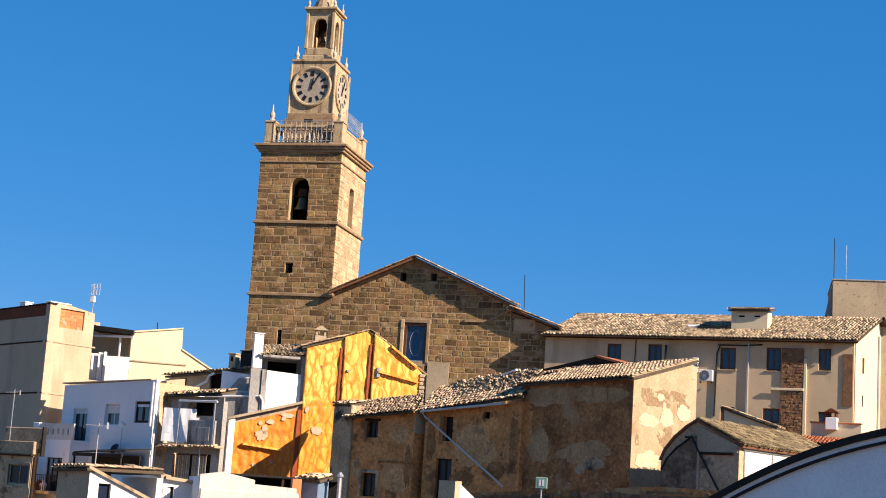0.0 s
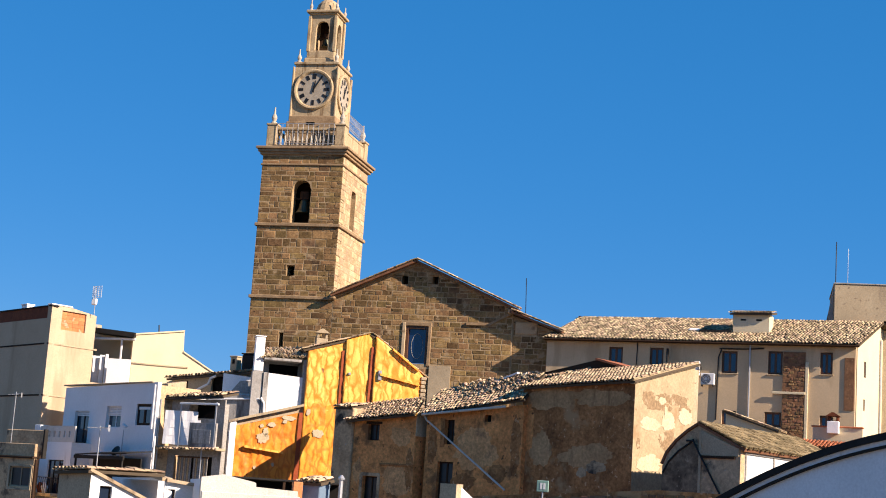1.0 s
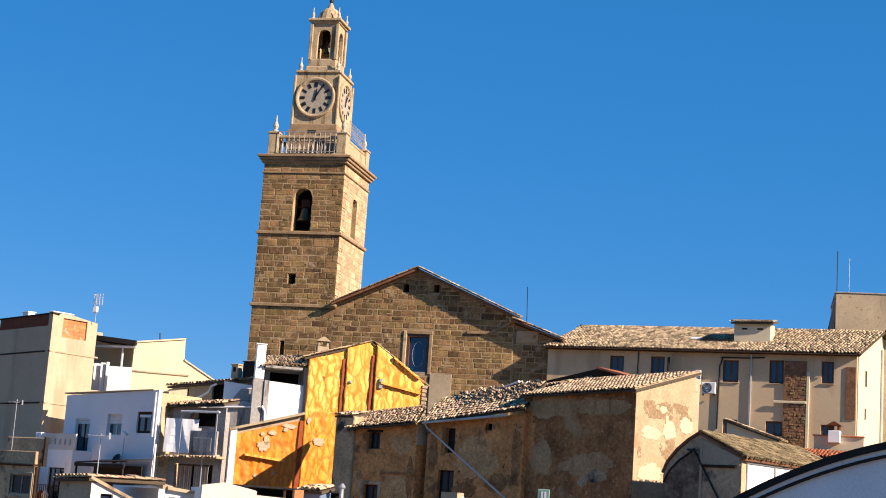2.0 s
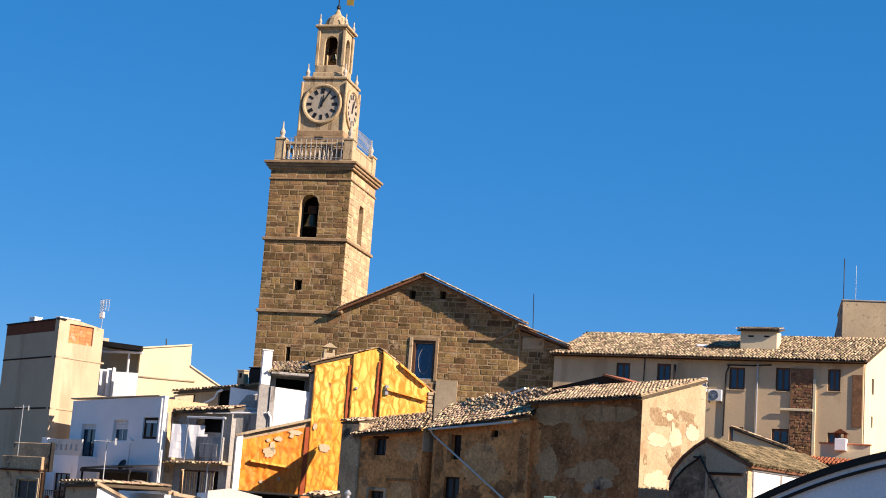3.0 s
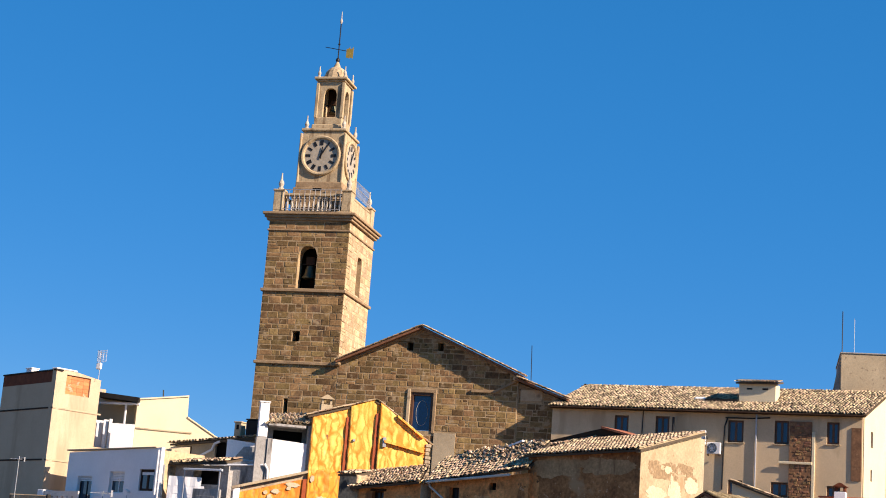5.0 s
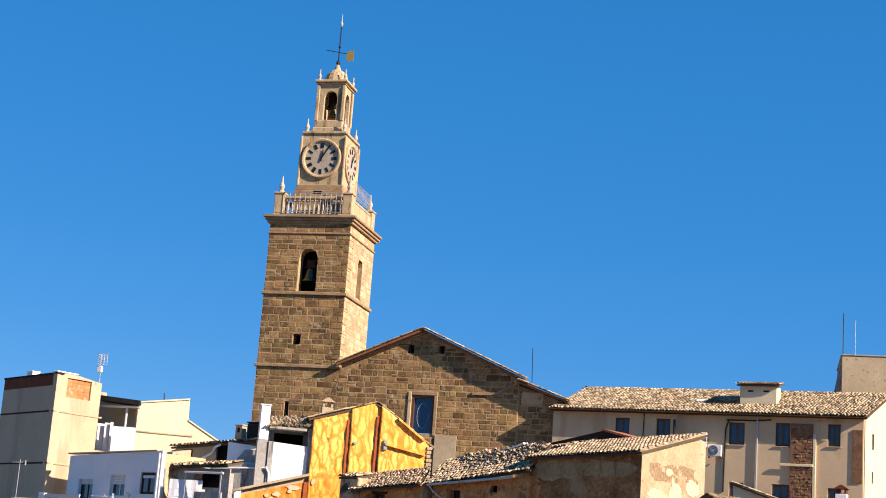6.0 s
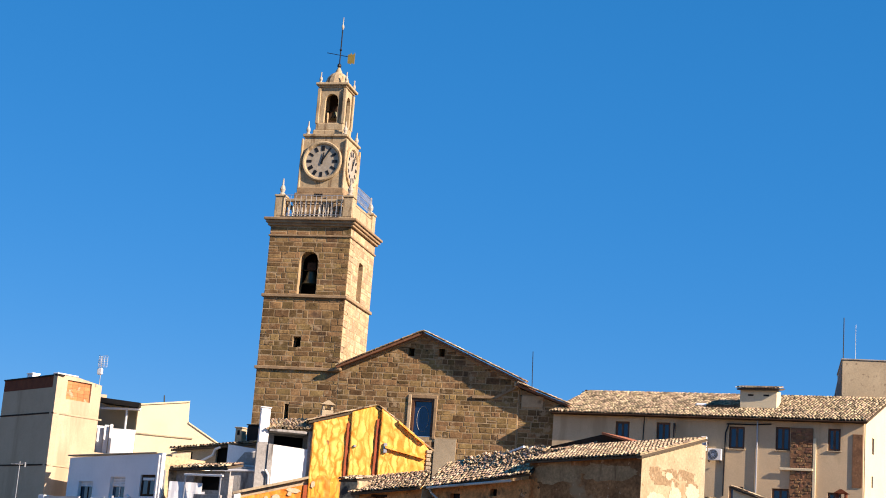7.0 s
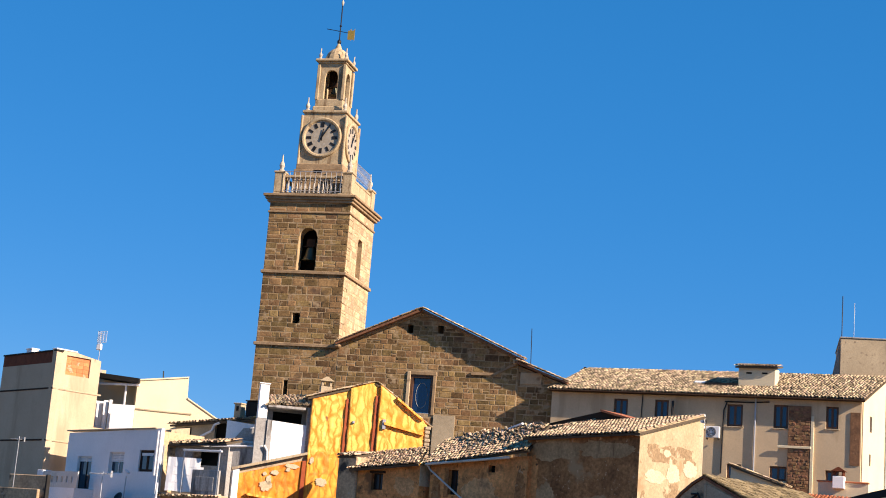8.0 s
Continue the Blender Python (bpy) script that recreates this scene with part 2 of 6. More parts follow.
def foam_material(name, joint, body, deep):
    """Sprayed polyurethane: yellow where it is thick, burnt orange along the joints of the stones beneath."""
    m = bpy.data.materials.new(name)
    m.use_nodes = True
    n, l = m.node_tree.nodes, m.node_tree.links
    bsdf = n["Principled BSDF"]
    bsdf.inputs["Roughness"].default_value = 0.6
    geo = n.new("ShaderNodeNewGeometry")
    warp = n.new("ShaderNodeTexNoise")
    warp.inputs["Scale"].default_value, warp.inputs["Detail"].default_value = 1.7, 3
    l.new(geo.outputs["Position"], warp.inputs["Vector"])
    add = n.new("ShaderNodeVectorMath")
    add.operation = "MULTIPLY_ADD"
    add.inputs[1].default_value = (0.55, 0.0, 0.75)
    l.new(warp.outputs["Color"], add.inputs[0])
    l.new(geo.outputs["Position"], add.inputs[2])
    mp = n.new("ShaderNodeMapping")
    mp.inputs["Scale"].default_value = (2.9, 0.0, 0.95)
    l.new(add.outputs[0], mp.inputs["Vector"])
    v = n.new("ShaderNodeTexVoronoi")
    v.feature = "DISTANCE_TO_EDGE"
    v.inputs["Scale"].default_value = 1.0
    l.new(mp.outputs["Vector"], v.inputs["Vector"])
    r = n.new("ShaderNodeValToRGB")
    r.color_ramp.elements[0].position, r.color_ramp.elements[0].color = 0.0, (*joint, 1)
    r.color_ramp.elements[1].position, r.color_ramp.elements[1].color = 0.17, (*body, 1)
    streak = r.color_ramp.elements.new(0.07)
    streak.color = (*[0.7 * p + 0.3 * q for p, q in zip(joint, body)], 1)
    l.new(v.outputs["Distance"], r.inputs["Fac"])
    big = n.new("ShaderNodeTexNoise")
    big.inputs["Scale"].default_value, big.inputs["Detail"].default_value = 0.45, 5
    l.new(geo.outputs["Position"], big.inputs["Vector"])
    br = n.new("ShaderNodeMapRange")
    br.inputs["From Min"].default_value, br.inputs["From Max"].default_value = 0.5, 0.68
    br.inputs["To Max"].default_value = 0.5
    l.new(big.outputs["Fac"], br.inputs["Value"])
    x = n.new("ShaderNodeMix")
    x.data_type = "RGBA"
    l.new(br.outputs["Result"], x.inputs[0])
    l.new(r.outputs["Color"], x.inputs[6])
    x.inputs[7].default_value = (*deep, 1)
    l.new(x.outputs[2], bsdf.inputs["Base Color"])
    fine = n.new("ShaderNodeTexNoise")
    fine.inputs["Scale"].default_value, fine.inputs["Detail"].default_value = 9, 5
    l.new(geo.outputs["Position"], fine.inputs["Vector"])
    b = n.new("ShaderNodeBump")
    b.inputs["Strength"].default_value, b.inputs["Distance"].default_value = 0.5, 0.02
    lift = n.new("ShaderNodeMath")
    lift.operation = "MULTIPLY_ADD"
    lift.inputs[1].default_value = 2.0
    l.new(v.outputs["Distance"], lift.inputs[0])
    l.new(fine.outputs["Fac"], lift.inputs[2])
    l.new(lift.outputs[0], b.inputs["Height"])
    l.new(b.outputs["Normal"], bsdf.inputs["Normal"])
    return m


foam = foam_material("yellow_orange_foam", (0.76, 0.25, 0.012), (0.90, 0.53, 0.10), (0.86, 0.40, 0.04))
foam_low = foam_material("burnt_orange_foam", (0.62, 0.17, 0.01), (0.80, 0.30, 0.022), (0.66, 0.175, 0.01))
foam_mid = foam_material("orange_foam", (0.66, 0.20, 0.012), (0.84, 0.375, 0.034), (0.74, 0.25, 0.015))


def glass_material(name, tint):
    m = bpy.data.materials.new(name)
    m.use_nodes = True
    b = m.node_tree.nodes["Principled BSDF"]
    b.inputs["Base Color"].default_value = (*tint, 1)
    b.inputs["Roughness"].default_value = 0.06
    b.inputs["Specular IOR Level"].default_value = 0.8
    return m


pane_dark = glass_material("dark_window_glass", (0.014, 0.024, 0.045))
# near-black panes stand for the unlit rooms behind them
pane_black = material("black_window_glass", (0.012, 0.012, 0.013), (0.02, 0.02, 0.02), rough=0.3, grain=6, bump=0.05)
pane_blue = glass_material("blue_leaded_glass", (0.008, 0.022, 0.07))


# building helpers
RAW = {}

def place(name, x, y, heading, label="", category="", group="", kind="", z=0.0, far=1.0):
    """An Empty at a thing's base. far: the whole site drawn nearer to or farther from the viewpoint, in proportion."""
    ob = new(name)
    ob.empty_display_size = 0.3
    RAW[ob] = pose(x, y, z, 0, 0, -heading)
    ob.matrix_basis = Matrix.Translation((0, 0, EYE * (1 - far))) @ Matrix.Scale(far, 4) @ RAW[ob]
    return tagged(ob, label, category, group, kind)


def part(name, bm, mat, parent=None, label="", m=None):
    me = bpy.data.meshes.new(name)
    bmesh.ops.recalc_face_normals(bm, faces=bm.faces)
    bmesh.ops.remove_doubles(bm, verts=bm.verts, dist=1e-4)
    bm.to_mesh(me)
    bm.free()
    me.materials.append(mat)
    ob = new(name, me)
    ob.parent = parent
    if m is not None:
        ob.matrix_basis = m
    if label:
        ob["label"] = label
    return ob


def prism(bm, a, b, c, d, y0, y1):
    """Solid between y0 and y1 over the upright quad a b c d, given as (x, z)."""
    lo = [bm.verts.new((x, y0, z)) for x, z in (a, b, c, d)]
    hi = [bm.verts.new((x, y1, z)) for x, z in (a, b, c, d)]
    bm.faces.new(lo)
    bm.faces.new(hi[::-1])
    for i in range(4):
        j = (i + 1) % 4
        bm.faces.new((lo[i], hi[i], hi[j], lo[j]))


def box(bm, x0, x1, y0, y1, z0, z1):
    prism(bm, (x0, z0), (x1, z0), (x1, z1), (x0, z1), y0, y1)


def boxes(*rows):
    bm = bmesh.new()
    for r in rows:
        box(bm, *r)
    return bm


def soft_box(x0, x1, y0, y1, z0, z1, r=0.02):
    bm = boxes((x0, x1, y0, y1, z0, z1))
    bmesh.ops.bevel(bm, geom=bm.edges[:], offset=r, segments=1, affect="EDGES")
    return bm


def slab(bm, p, u, v, thick):
    """Sheet from corner p along u and v, thick downwards along its normal."""
    p, u, v = Vector(p), Vector(u), Vector(v)
    n = u.cross(v).normalized() * thick
    if n.z > 0:
        n = -n
    top = [bm.verts.new(q) for q in (p, p + u, p + u + v, p + v)]
    low = [bm.verts.new(q + n) for q in (p, p + u, p + u + v, p + v)]
    bm.faces.new(top)
    bm.faces.new(low[::-1])
    for i in range(4):
        j = (i + 1) % 4
        bm.faces.new((top[i], low[i], low[j], top[j]))


def turned(bm, profile, x=0, y=0, seg=12):
    """A lathe-turned form round an upright axis, from (radius, z) pairs."""
    rings = []
    for r, z in profile:
        rings.append([bm.verts.new((x + r * math.cos(2 * math.pi * k / seg), y + r * math.sin(2 * math.pi * k / seg), z)) for k in range(seg)])
    for a, b in zip(rings, rings[1:]):
        for k in range(seg):
            bm.faces.new((a[k], a[(k + 1) % seg], b[(k + 1) % seg], b[k]))
    bm.faces.new(rings[0][::-1])
    bm.faces.new(rings[-1])


def rod(bm, a, b, r, seg=8):
    a, b = Vector(a), Vector(b)
    q = (b - a).to_track_quat("Z", "Y")
    lo = [bm.verts.new(a + q @ Vector((r * math.cos(2 * math.pi * k / seg), r * math.sin(2 * math.pi * k / seg), 0))) for k in range(seg)]
    hi = [bm.verts.new(v.co + (b - a)) for v in lo]
    for k in range(seg):
        bm.faces.new((lo[k], lo[(k + 1) % seg], hi[(k + 1) % seg], hi[k]))
    bm.faces.new(lo[::-1])
    bm.faces.new(hi)


def rods(r, *pairs, seg=8):
    bm = bmesh.new()
    for a, b in pairs:
        rod(bm, a, b, r, seg)
    return bm


def line_at(profile, x):
    for (xa, za), (xb, zb) in zip(profile, profile[1:]):
        if xa <= x <= xb:
            return za + (zb - za) * (x - xa) / (xb - xa) if xb > xa else za
    return profile[0][1] if x < profile[0][0] else profile[-1][1]


def arch_top(o, x):
    """Height of an opening's head at x; o = (x0, x1, z0, z1[, True])."""
    if len(o) > 4 and o[4]:
        r, c = (o[1] - o[0]) / 2, (o[0] + o[1]) / 2
        return o[3] - r + math.sqrt(max(0.0, r * r - (x - c) ** 2))
    return o[3]


def wall(x0, x1, z0, top, openings=(), y0=0.0, thick=0.4):
    """Upright wall along x with real openings. top: a height, or (x, z) pairs."""
    prof = [(x0, top), (x1, top)] if not isinstance(top, (list, tuple)) else list(top)
    cuts = {x0, x1} | {x for x, _ in prof if x0 < x < x1}
    for o in openings:
        n = 10 if len(o) > 4 and o[4] else 1
        cuts |= {o[0] + (o[1] - o[0]) * k / n for k in range(n + 1)}
    cuts = sorted(c for c in cuts if x0 <= c <= x1)
    bm = bmesh.new()
    for a, b in zip(cuts, cuts[1:]):
        if b - a < 1e-5:
            continue
        mid = (a + b) / 2
        fa = fb = z0
        for o in sorted((o for o in openings if o[0] <= mid <= o[1]), key=lambda o: o[2]):
            if o[2] > max(fa, fb) + 1e-4:
                prism(bm, (a, fa), (b, fb), (b, o[2]), (a, o[2]), y0, y0 + thick)
            fa, fb = arch_top(o, a), arch_top(o, b)
        prism(bm, (a, fa), (b, fb), (b, line_at(prof, b)), (a, line_at(prof, a)), y0, y0 + thick)
    return bm


SIDE_LEFT = lambda x=0.0, y=0.0: pose(x, y, 0, 0, 0, -90)
SIDE_RIGHT = lambda x=0.0, y=0.0: pose(x, y, 0, 0, 0, 90)

def window(parent, x0, x1, z0, z1, y, frame_mat=None, glass=None, mullions=1, bars=0, w=0.06, label="", shutter=0.0, m=None):
    """Wooden or plastic window: frame, panes, and a roller shutter let down over its upper part."""
    frame_mat, glass = frame_mat or wood_brown, glass or pane_dark
    rows = [(x0, x1, y, y + 0.07, z0, z0 + w), (x0, x1, y, y + 0.07, z1 - w, z1), (x0, x0 + w, y, y + 0.07, z0 + w, z1 - w), (x1 - w, x1, y, y + 0.07, z0 + w, z1 - w)]
    for k in range(mullions):
        c = x0 + (x1 - x0) * (k + 1) / (mullions + 1)
        rows.append((c - w * 0.6, c + w * 0.6, y, y + 0.07, z0 + w, z1 - w))
    for k in range(bars):
        c = z0 + (z1 - z0) * (k + 1) / (bars + 1)
        rows.append((x0 + w, x1 - w, y + 0.01, y + 0.06, c - 0.02, c + 0.02))
    win = part("window", boxes(*rows), frame_mat, parent, label, m)
    step = (x1 - x0 - 2 * w) / (mullions + 1)
    for k in range(mullions + 1):
        part("pane", boxes((x0 + w + k * step, x0 + w + (k + 1) * step, y + 0.03, y + 0.04, z0 + w, z1 - w)), glass, win)
    if shutter:
        n = max(3, int((z1 - z0) * shutter / 0.09))
        h = (z1 - z0) * shutter / n
        part("roller_shutter", boxes(*[(x0 + 0.01, x1 - 0.01, y - 0.03, y - 0.005, z1 - (k + 1) * h + 0.012, z1 - k * h) for k in range(n)]), plastic_white, win)
    return win


UNIT_BLOCK = {}
SHAPES = 7

def block_mesh(mat, shape=0):
    """Hewn block with worn, uneven outline, 1 x 1 x 1, back face at y = 1. shape: which of a few cuts."""
    key = (mat.name, shape)
    if key not in UNIT_BLOCK:
        rng = random.Random(900 + shape)
        outline = [(0, 0), (0.5, 0), (1, 0), (1, 0.5), (1, 1), (0.5, 1), (0, 1), (0, 0.5)]
        bm = bmesh.new()

        def ring(y, inset, wobble, corner):
            out = []
            for i, (x, z) in enumerate(outline):
                k = inset + rng.uniform(0, wobble) + (corner * rng.random() if i % 2 == 0 else 0)
                out.append(bm.verts.new((x + (0.5 - x) * 2 * k * 0.7, y, z + (0.5 - z) * 2 * k * 1.3)))
            return out

        back, mid, fr = ring(1.0, 0.0, 0.0, 0.0), ring(0.4, 0.0, 0.045, 0.03), ring(0.0, 0.04, 0.06, 0.05)
        tip = bm.verts.new((0.5 + rng.uniform(-0.2, 0.2), rng.uniform(-0.25, 0.3), 0.5 + rng.uniform(-0.2, 0.2)))
        for i in range(8):
            j = (i + 1) % 8
            bm.faces.new((back[i], back[j], mid[j], mid[i]))
            bm.faces.new((mid[i], mid[j], fr[j], fr[i]))
            bm.faces.new((fr[i], fr[j], tip))
        bmesh.ops.recalc_face_normals(bm, faces=bm.faces)
        me = bpy.data.meshes.new("stone_block")
        bm.to_mesh(me)
        bm.free()
        me.materials.append(mat)
        UNIT_BLOCK[key] = me
    return UNIT_BLOCK[key]


def masonry(parent, x0, x1, z0, top, openings=(), y=0.0, course=(0.42, 0.56), length=(0.55, 1.25), proud=0.017, seed=1, pick=None, limit=300, name="stone_block", missing=0.0, mats=None, bands=()):
    """Coursed blocks on a wall's front. pick(x, z): which are pieces of their own; the rest are one mesh of stuff."""
    rng = random.Random(seed)
    piece, rest = mats or (stone_piece, stone_stuff)
    prof = [(x0, top), (x1, top)] if not isinstance(top, (list, tuple)) else list(top)
    zmax = max(z for _, z in prof)
    verts, faces, made = [], [], 0
    z = z0
    units = [np.array([v.co for v in block_mesh(stone_piece, k).vertices]) for k in range(SHAPES)]
    quads = [tuple(p.vertices) for p in block_mesh(stone_piece).polygons]
    while z < zmax - 0.1:
        h = rng.uniform(*course)
        tall = False
        for lo, hi in bands:
            if z < lo - 0.02 and z + h > lo - 0.18:
                h = lo - z
            elif lo - 0.02 <= z < hi - 0.02:
                h, tall = hi - z, True
        if z + h > zmax:
            h = zmax - z
        x = x0
        while x < x1 - 0.02:
            w = rng.uniform(*length) * (1.35 if tall else 1.0)
            if x1 - x - w < length[0] * 0.7:
                w = x1 - x
            spans = [(x, x + w)]
            for o in openings:
                if o[2] < z + h * 0.6 and arch_top(o, (o[0] + o[1]) / 2) > z + h * 0.4:
                    cut = []
                    for a, b in spans:
                        if b <= o[0] or a >= o[1]:
                            cut.append((a, b))
                        else:
                            cut += [(a, o[0])] if a < o[0] - 0.05 else []
                            cut += [(o[1], b)] if b > o[1] + 0.05 else []
                    spans = cut
            pieces = []
            for a, b in spans:
                cut = rng.random()
                if cut < 0.1 and h > 0.36:
                    m = rng.uniform(0.35, 0.65)
                    pieces += [(a, b, 0.0, m), (a, b, m, 1.0)]
                elif cut < 0.16 and b - a > 0.7:
                    m = a + (b - a) * rng.uniform(0.3, 0.7)
                    pieces += [(a, m, 0.0, 1.0), (m, b, 0.0, 0.5), (m, b, 0.5, 1.0)]
                else:
                    pieces.append((a, b, 0.0, 1.0))
            for a, b, low, high in pieces:
                roof = min(line_at(prof, a), line_at(prof, b))
                zz = z + h * low + (rng.uniform(-0.025, 0.025) if z > z0 else 0)
                hh = min(h * (high - low), roof - zz)
                if hh < 0.12 or b - a < 0.08 or rng.random() < missing:
                    continue
                j = 0.026
                p = proud * rng.uniform(0.25, 1.4)
                shape = rng.randrange(SHAPES)
                size = (b - a - 2 * j * rng.uniform(0.5, 1.5), p, hh - 2 * j * rng.uniform(0.5, 1.5))
                at = (a + j, y - p, zz + j)
                if made < limit and (pick is None or pick(a, zz)):
                    ob = new(name, block_mesh(piece, shape))
                    ob.parent = parent
                    ob.matrix_basis = Matrix.Translation(at) @ Matrix.Diagonal((*size, 1))
                    made += 1
                else:
                    k = len(verts)
                    verts += [tuple(v) for v in units[shape] * size + np.array(at)]
                    faces += [tuple(i + k for i in q) for q in quads]
            x += w
        z += h
    if verts:
        me = bpy.data.meshes.new("masonry")
        me.from_pydata(verts, [], faces)
        me.materials.append(rest)
        ob = new("masonry", me)
        ob.parent = parent
        tagged(ob, "coursed sandstone blocks of the wall", kind="stuff")


def tiled_roof(parent, p, u, v, mat=None, pitch=0.23, run=0.37, jitter=0.012, seed=1, gaps=0.0, name="roof_tiles", bed=True, label="", pieces=0, bed_mat=None, piece_mat=None, arch=0.85):
    """Barrel tiles laid from the eave corner p, along the eave u and up the slope v, on a bed. pieces: how many cover tiles, from the eave up, are objects of their own."""
    rng = random.Random(seed)
    p, u, v = Vector(p), Vector(u), Vector(v)
    W, L = u.length, v.length
    U, V = u.normalized(), v.normalized()
    N = U.cross(V).normalized()
    if N.z < 0:
        N = -N
    nu, nv = max(1, int(W / pitch)), max(1, int(L / run))
    du, dv = W / nu, L / nv
    if bed:
        bm = bmesh.new()
        slab(bm, p - N * 0.02, u, v, 0.12)
        part("roof_bed", bm, bed_mat or under_tile, parent)
    verts, faces = [], []
    seg = 5
    rows_of_pieces = min(nv, pieces // nu)
    if rows_of_pieces:
        tv, tf = [], []
        for d, r, lift in ((-0.06, du * 0.42, 0.045), (dv * 1.12, du * 0.34, 0.015)):
            for a in range(seg + 1):
                ang = math.pi * a / seg
                for inner in (0.0, 0.018):
                    tv.append((math.cos(ang) * (r - inner), d, lift + 0.03 + math.sin(ang) * r * 0.85 - inner))
        m = 2 * (seg + 1)
        for a in range(seg):
            o0, o1, o2, o3 = 2 * a, 2 * a + 2, m + 2 * a + 2, m + 2 * a
            tf += [(o0, o1, o2, o3), (o0, o0 + 1, o1 + 1, o1), (o0 + 1, o3 + 1, o2 + 1, o1 + 1)]
        one = bpy.data.meshes.new("roof_tile")
        one.from_pydata(tv, [], tf)
        one.materials.append(piece_mat or tile_piece)
        for i in range(nu):
            for k in range(rows_of_pieces):
                c = p + U * ((i + 0.5) * du + rng.gauss(0, jitter)) + V * (k * dv + rng.gauss(0, jitter))
                t = new("roof_tile", one)
                t.parent = parent
                t.matrix_basis = Matrix.Translation(c) @ Matrix((U, V, N)).transposed().to_4x4() @ Matrix.Rotation(rng.gauss(0, jitter * 2), 4, "Z")
    for i in range(nu):
        for cover in (False, True):
            for k in range(nv):
                if cover and (k < rows_of_pieces or rng.random() < gaps):
                    continue
                c = p + U * ((i + (0.5 if cover else 0.0)) * du + rng.gauss(0, jitter)) + V * (k * dv + rng.gauss(0, jitter))
                r0, r1 = du * 0.42, du * 0.34
                tilt = rng.gauss(0, jitter * 2)
                base = len(verts)
                for s, (d, r, lift) in enumerate(((-0.06, r0, 0.045), (dv * 1.12, r1, 0.015))):
                    for a in range(seg + 1):
                        ang = math.pi * a / seg
                        h = math.sin(ang) * r * arch
                        up = (lift + 0.03 + h) if cover else (lift + 0.055 - h * 0.8)
                        for inner in (0.0, 0.018):
                            q = c + U * (math.cos(ang) * (r - (inner if cover else 0)) + tilt * d) + V * d + N * (up - inner)
                            verts.append(tuple(q))
                m = 2 * (seg + 1)
                for a in range(seg):
                    o0, o1, o2, o3 = base + 2 * a, base + 2 * a + 2, base + m + 2 * a + 2, base + m + 2 * a
                    faces.append((o0, o1, o2, o3))
                    faces.append((o0, o0 + 1, o1 + 1, o1))
                    if cover and k == 0:
                        faces.append((o0 + 1, o3 + 1, o2 + 1, o1 + 1))
    me = bpy.data.meshes.new(name)
    me.from_pydata(verts, [], faces)
    me.materials.append(mat or tile)
    ob = new(name, me)
    ob.parent = parent
    tagged(ob, label or "weathered clay barrel tiles", kind="stuff")
    return ob


# the hill that carries the town, one sheet to the horizon
def hill(x, y):
    if y < 10:
        z = 0.0
    elif y < 30:
        z = -7.5 * (y - 10) / 20
    elif y < 56:
        z = -7.5
    else:
        z = -7.5 + 10.5 * min(1.0, (y - 56) / 60)
    fade = max(0.0, 1 - max(0.0, y - 160) / 300)
    return z * fade if z > 0 else z


bm = bmesh.new()
steps = [-3000, -1200, -500, -250, -130, -80, -50, -30, -15, 0, 15, 30, 50, 80, 130, 250, 500, 1200, 3000]
deep = [-3000, -1000, -300, -100, -30, 0, 20, 40, 55, 60, 66, 72, 78, 85, 92, 100, 108, 120, 150, 200, 280, 420, 1000, 3000]
grid = [[bm.verts.new((x, y, hill(x, y))) for x in steps] for y in deep]
for a, b in zip(grid, grid[1:]):
    for k in range(len(steps) - 1):
        bm.faces.new((a[k], a[k + 1], b[k + 1], b[k]))
tagged(part("ground", bm, soil), "dry earth and scrub of the hillside", "ground", kind="structure")

BASE = 1.0


# bell tower
def spire(z, h=1.35, r=0.22):
    bm = bmesh.new()
    turned(bm, [(r, z), (r, z + 0.12 * h), (r * 0.55, z + 0.16 * h), (r * 0.95, z + 0.36 * h), (r * 0.75, z + 0.5 * h), (r * 0.35, z + 0.62 * h), (0.05, z + h)], seg=10)
    return bm


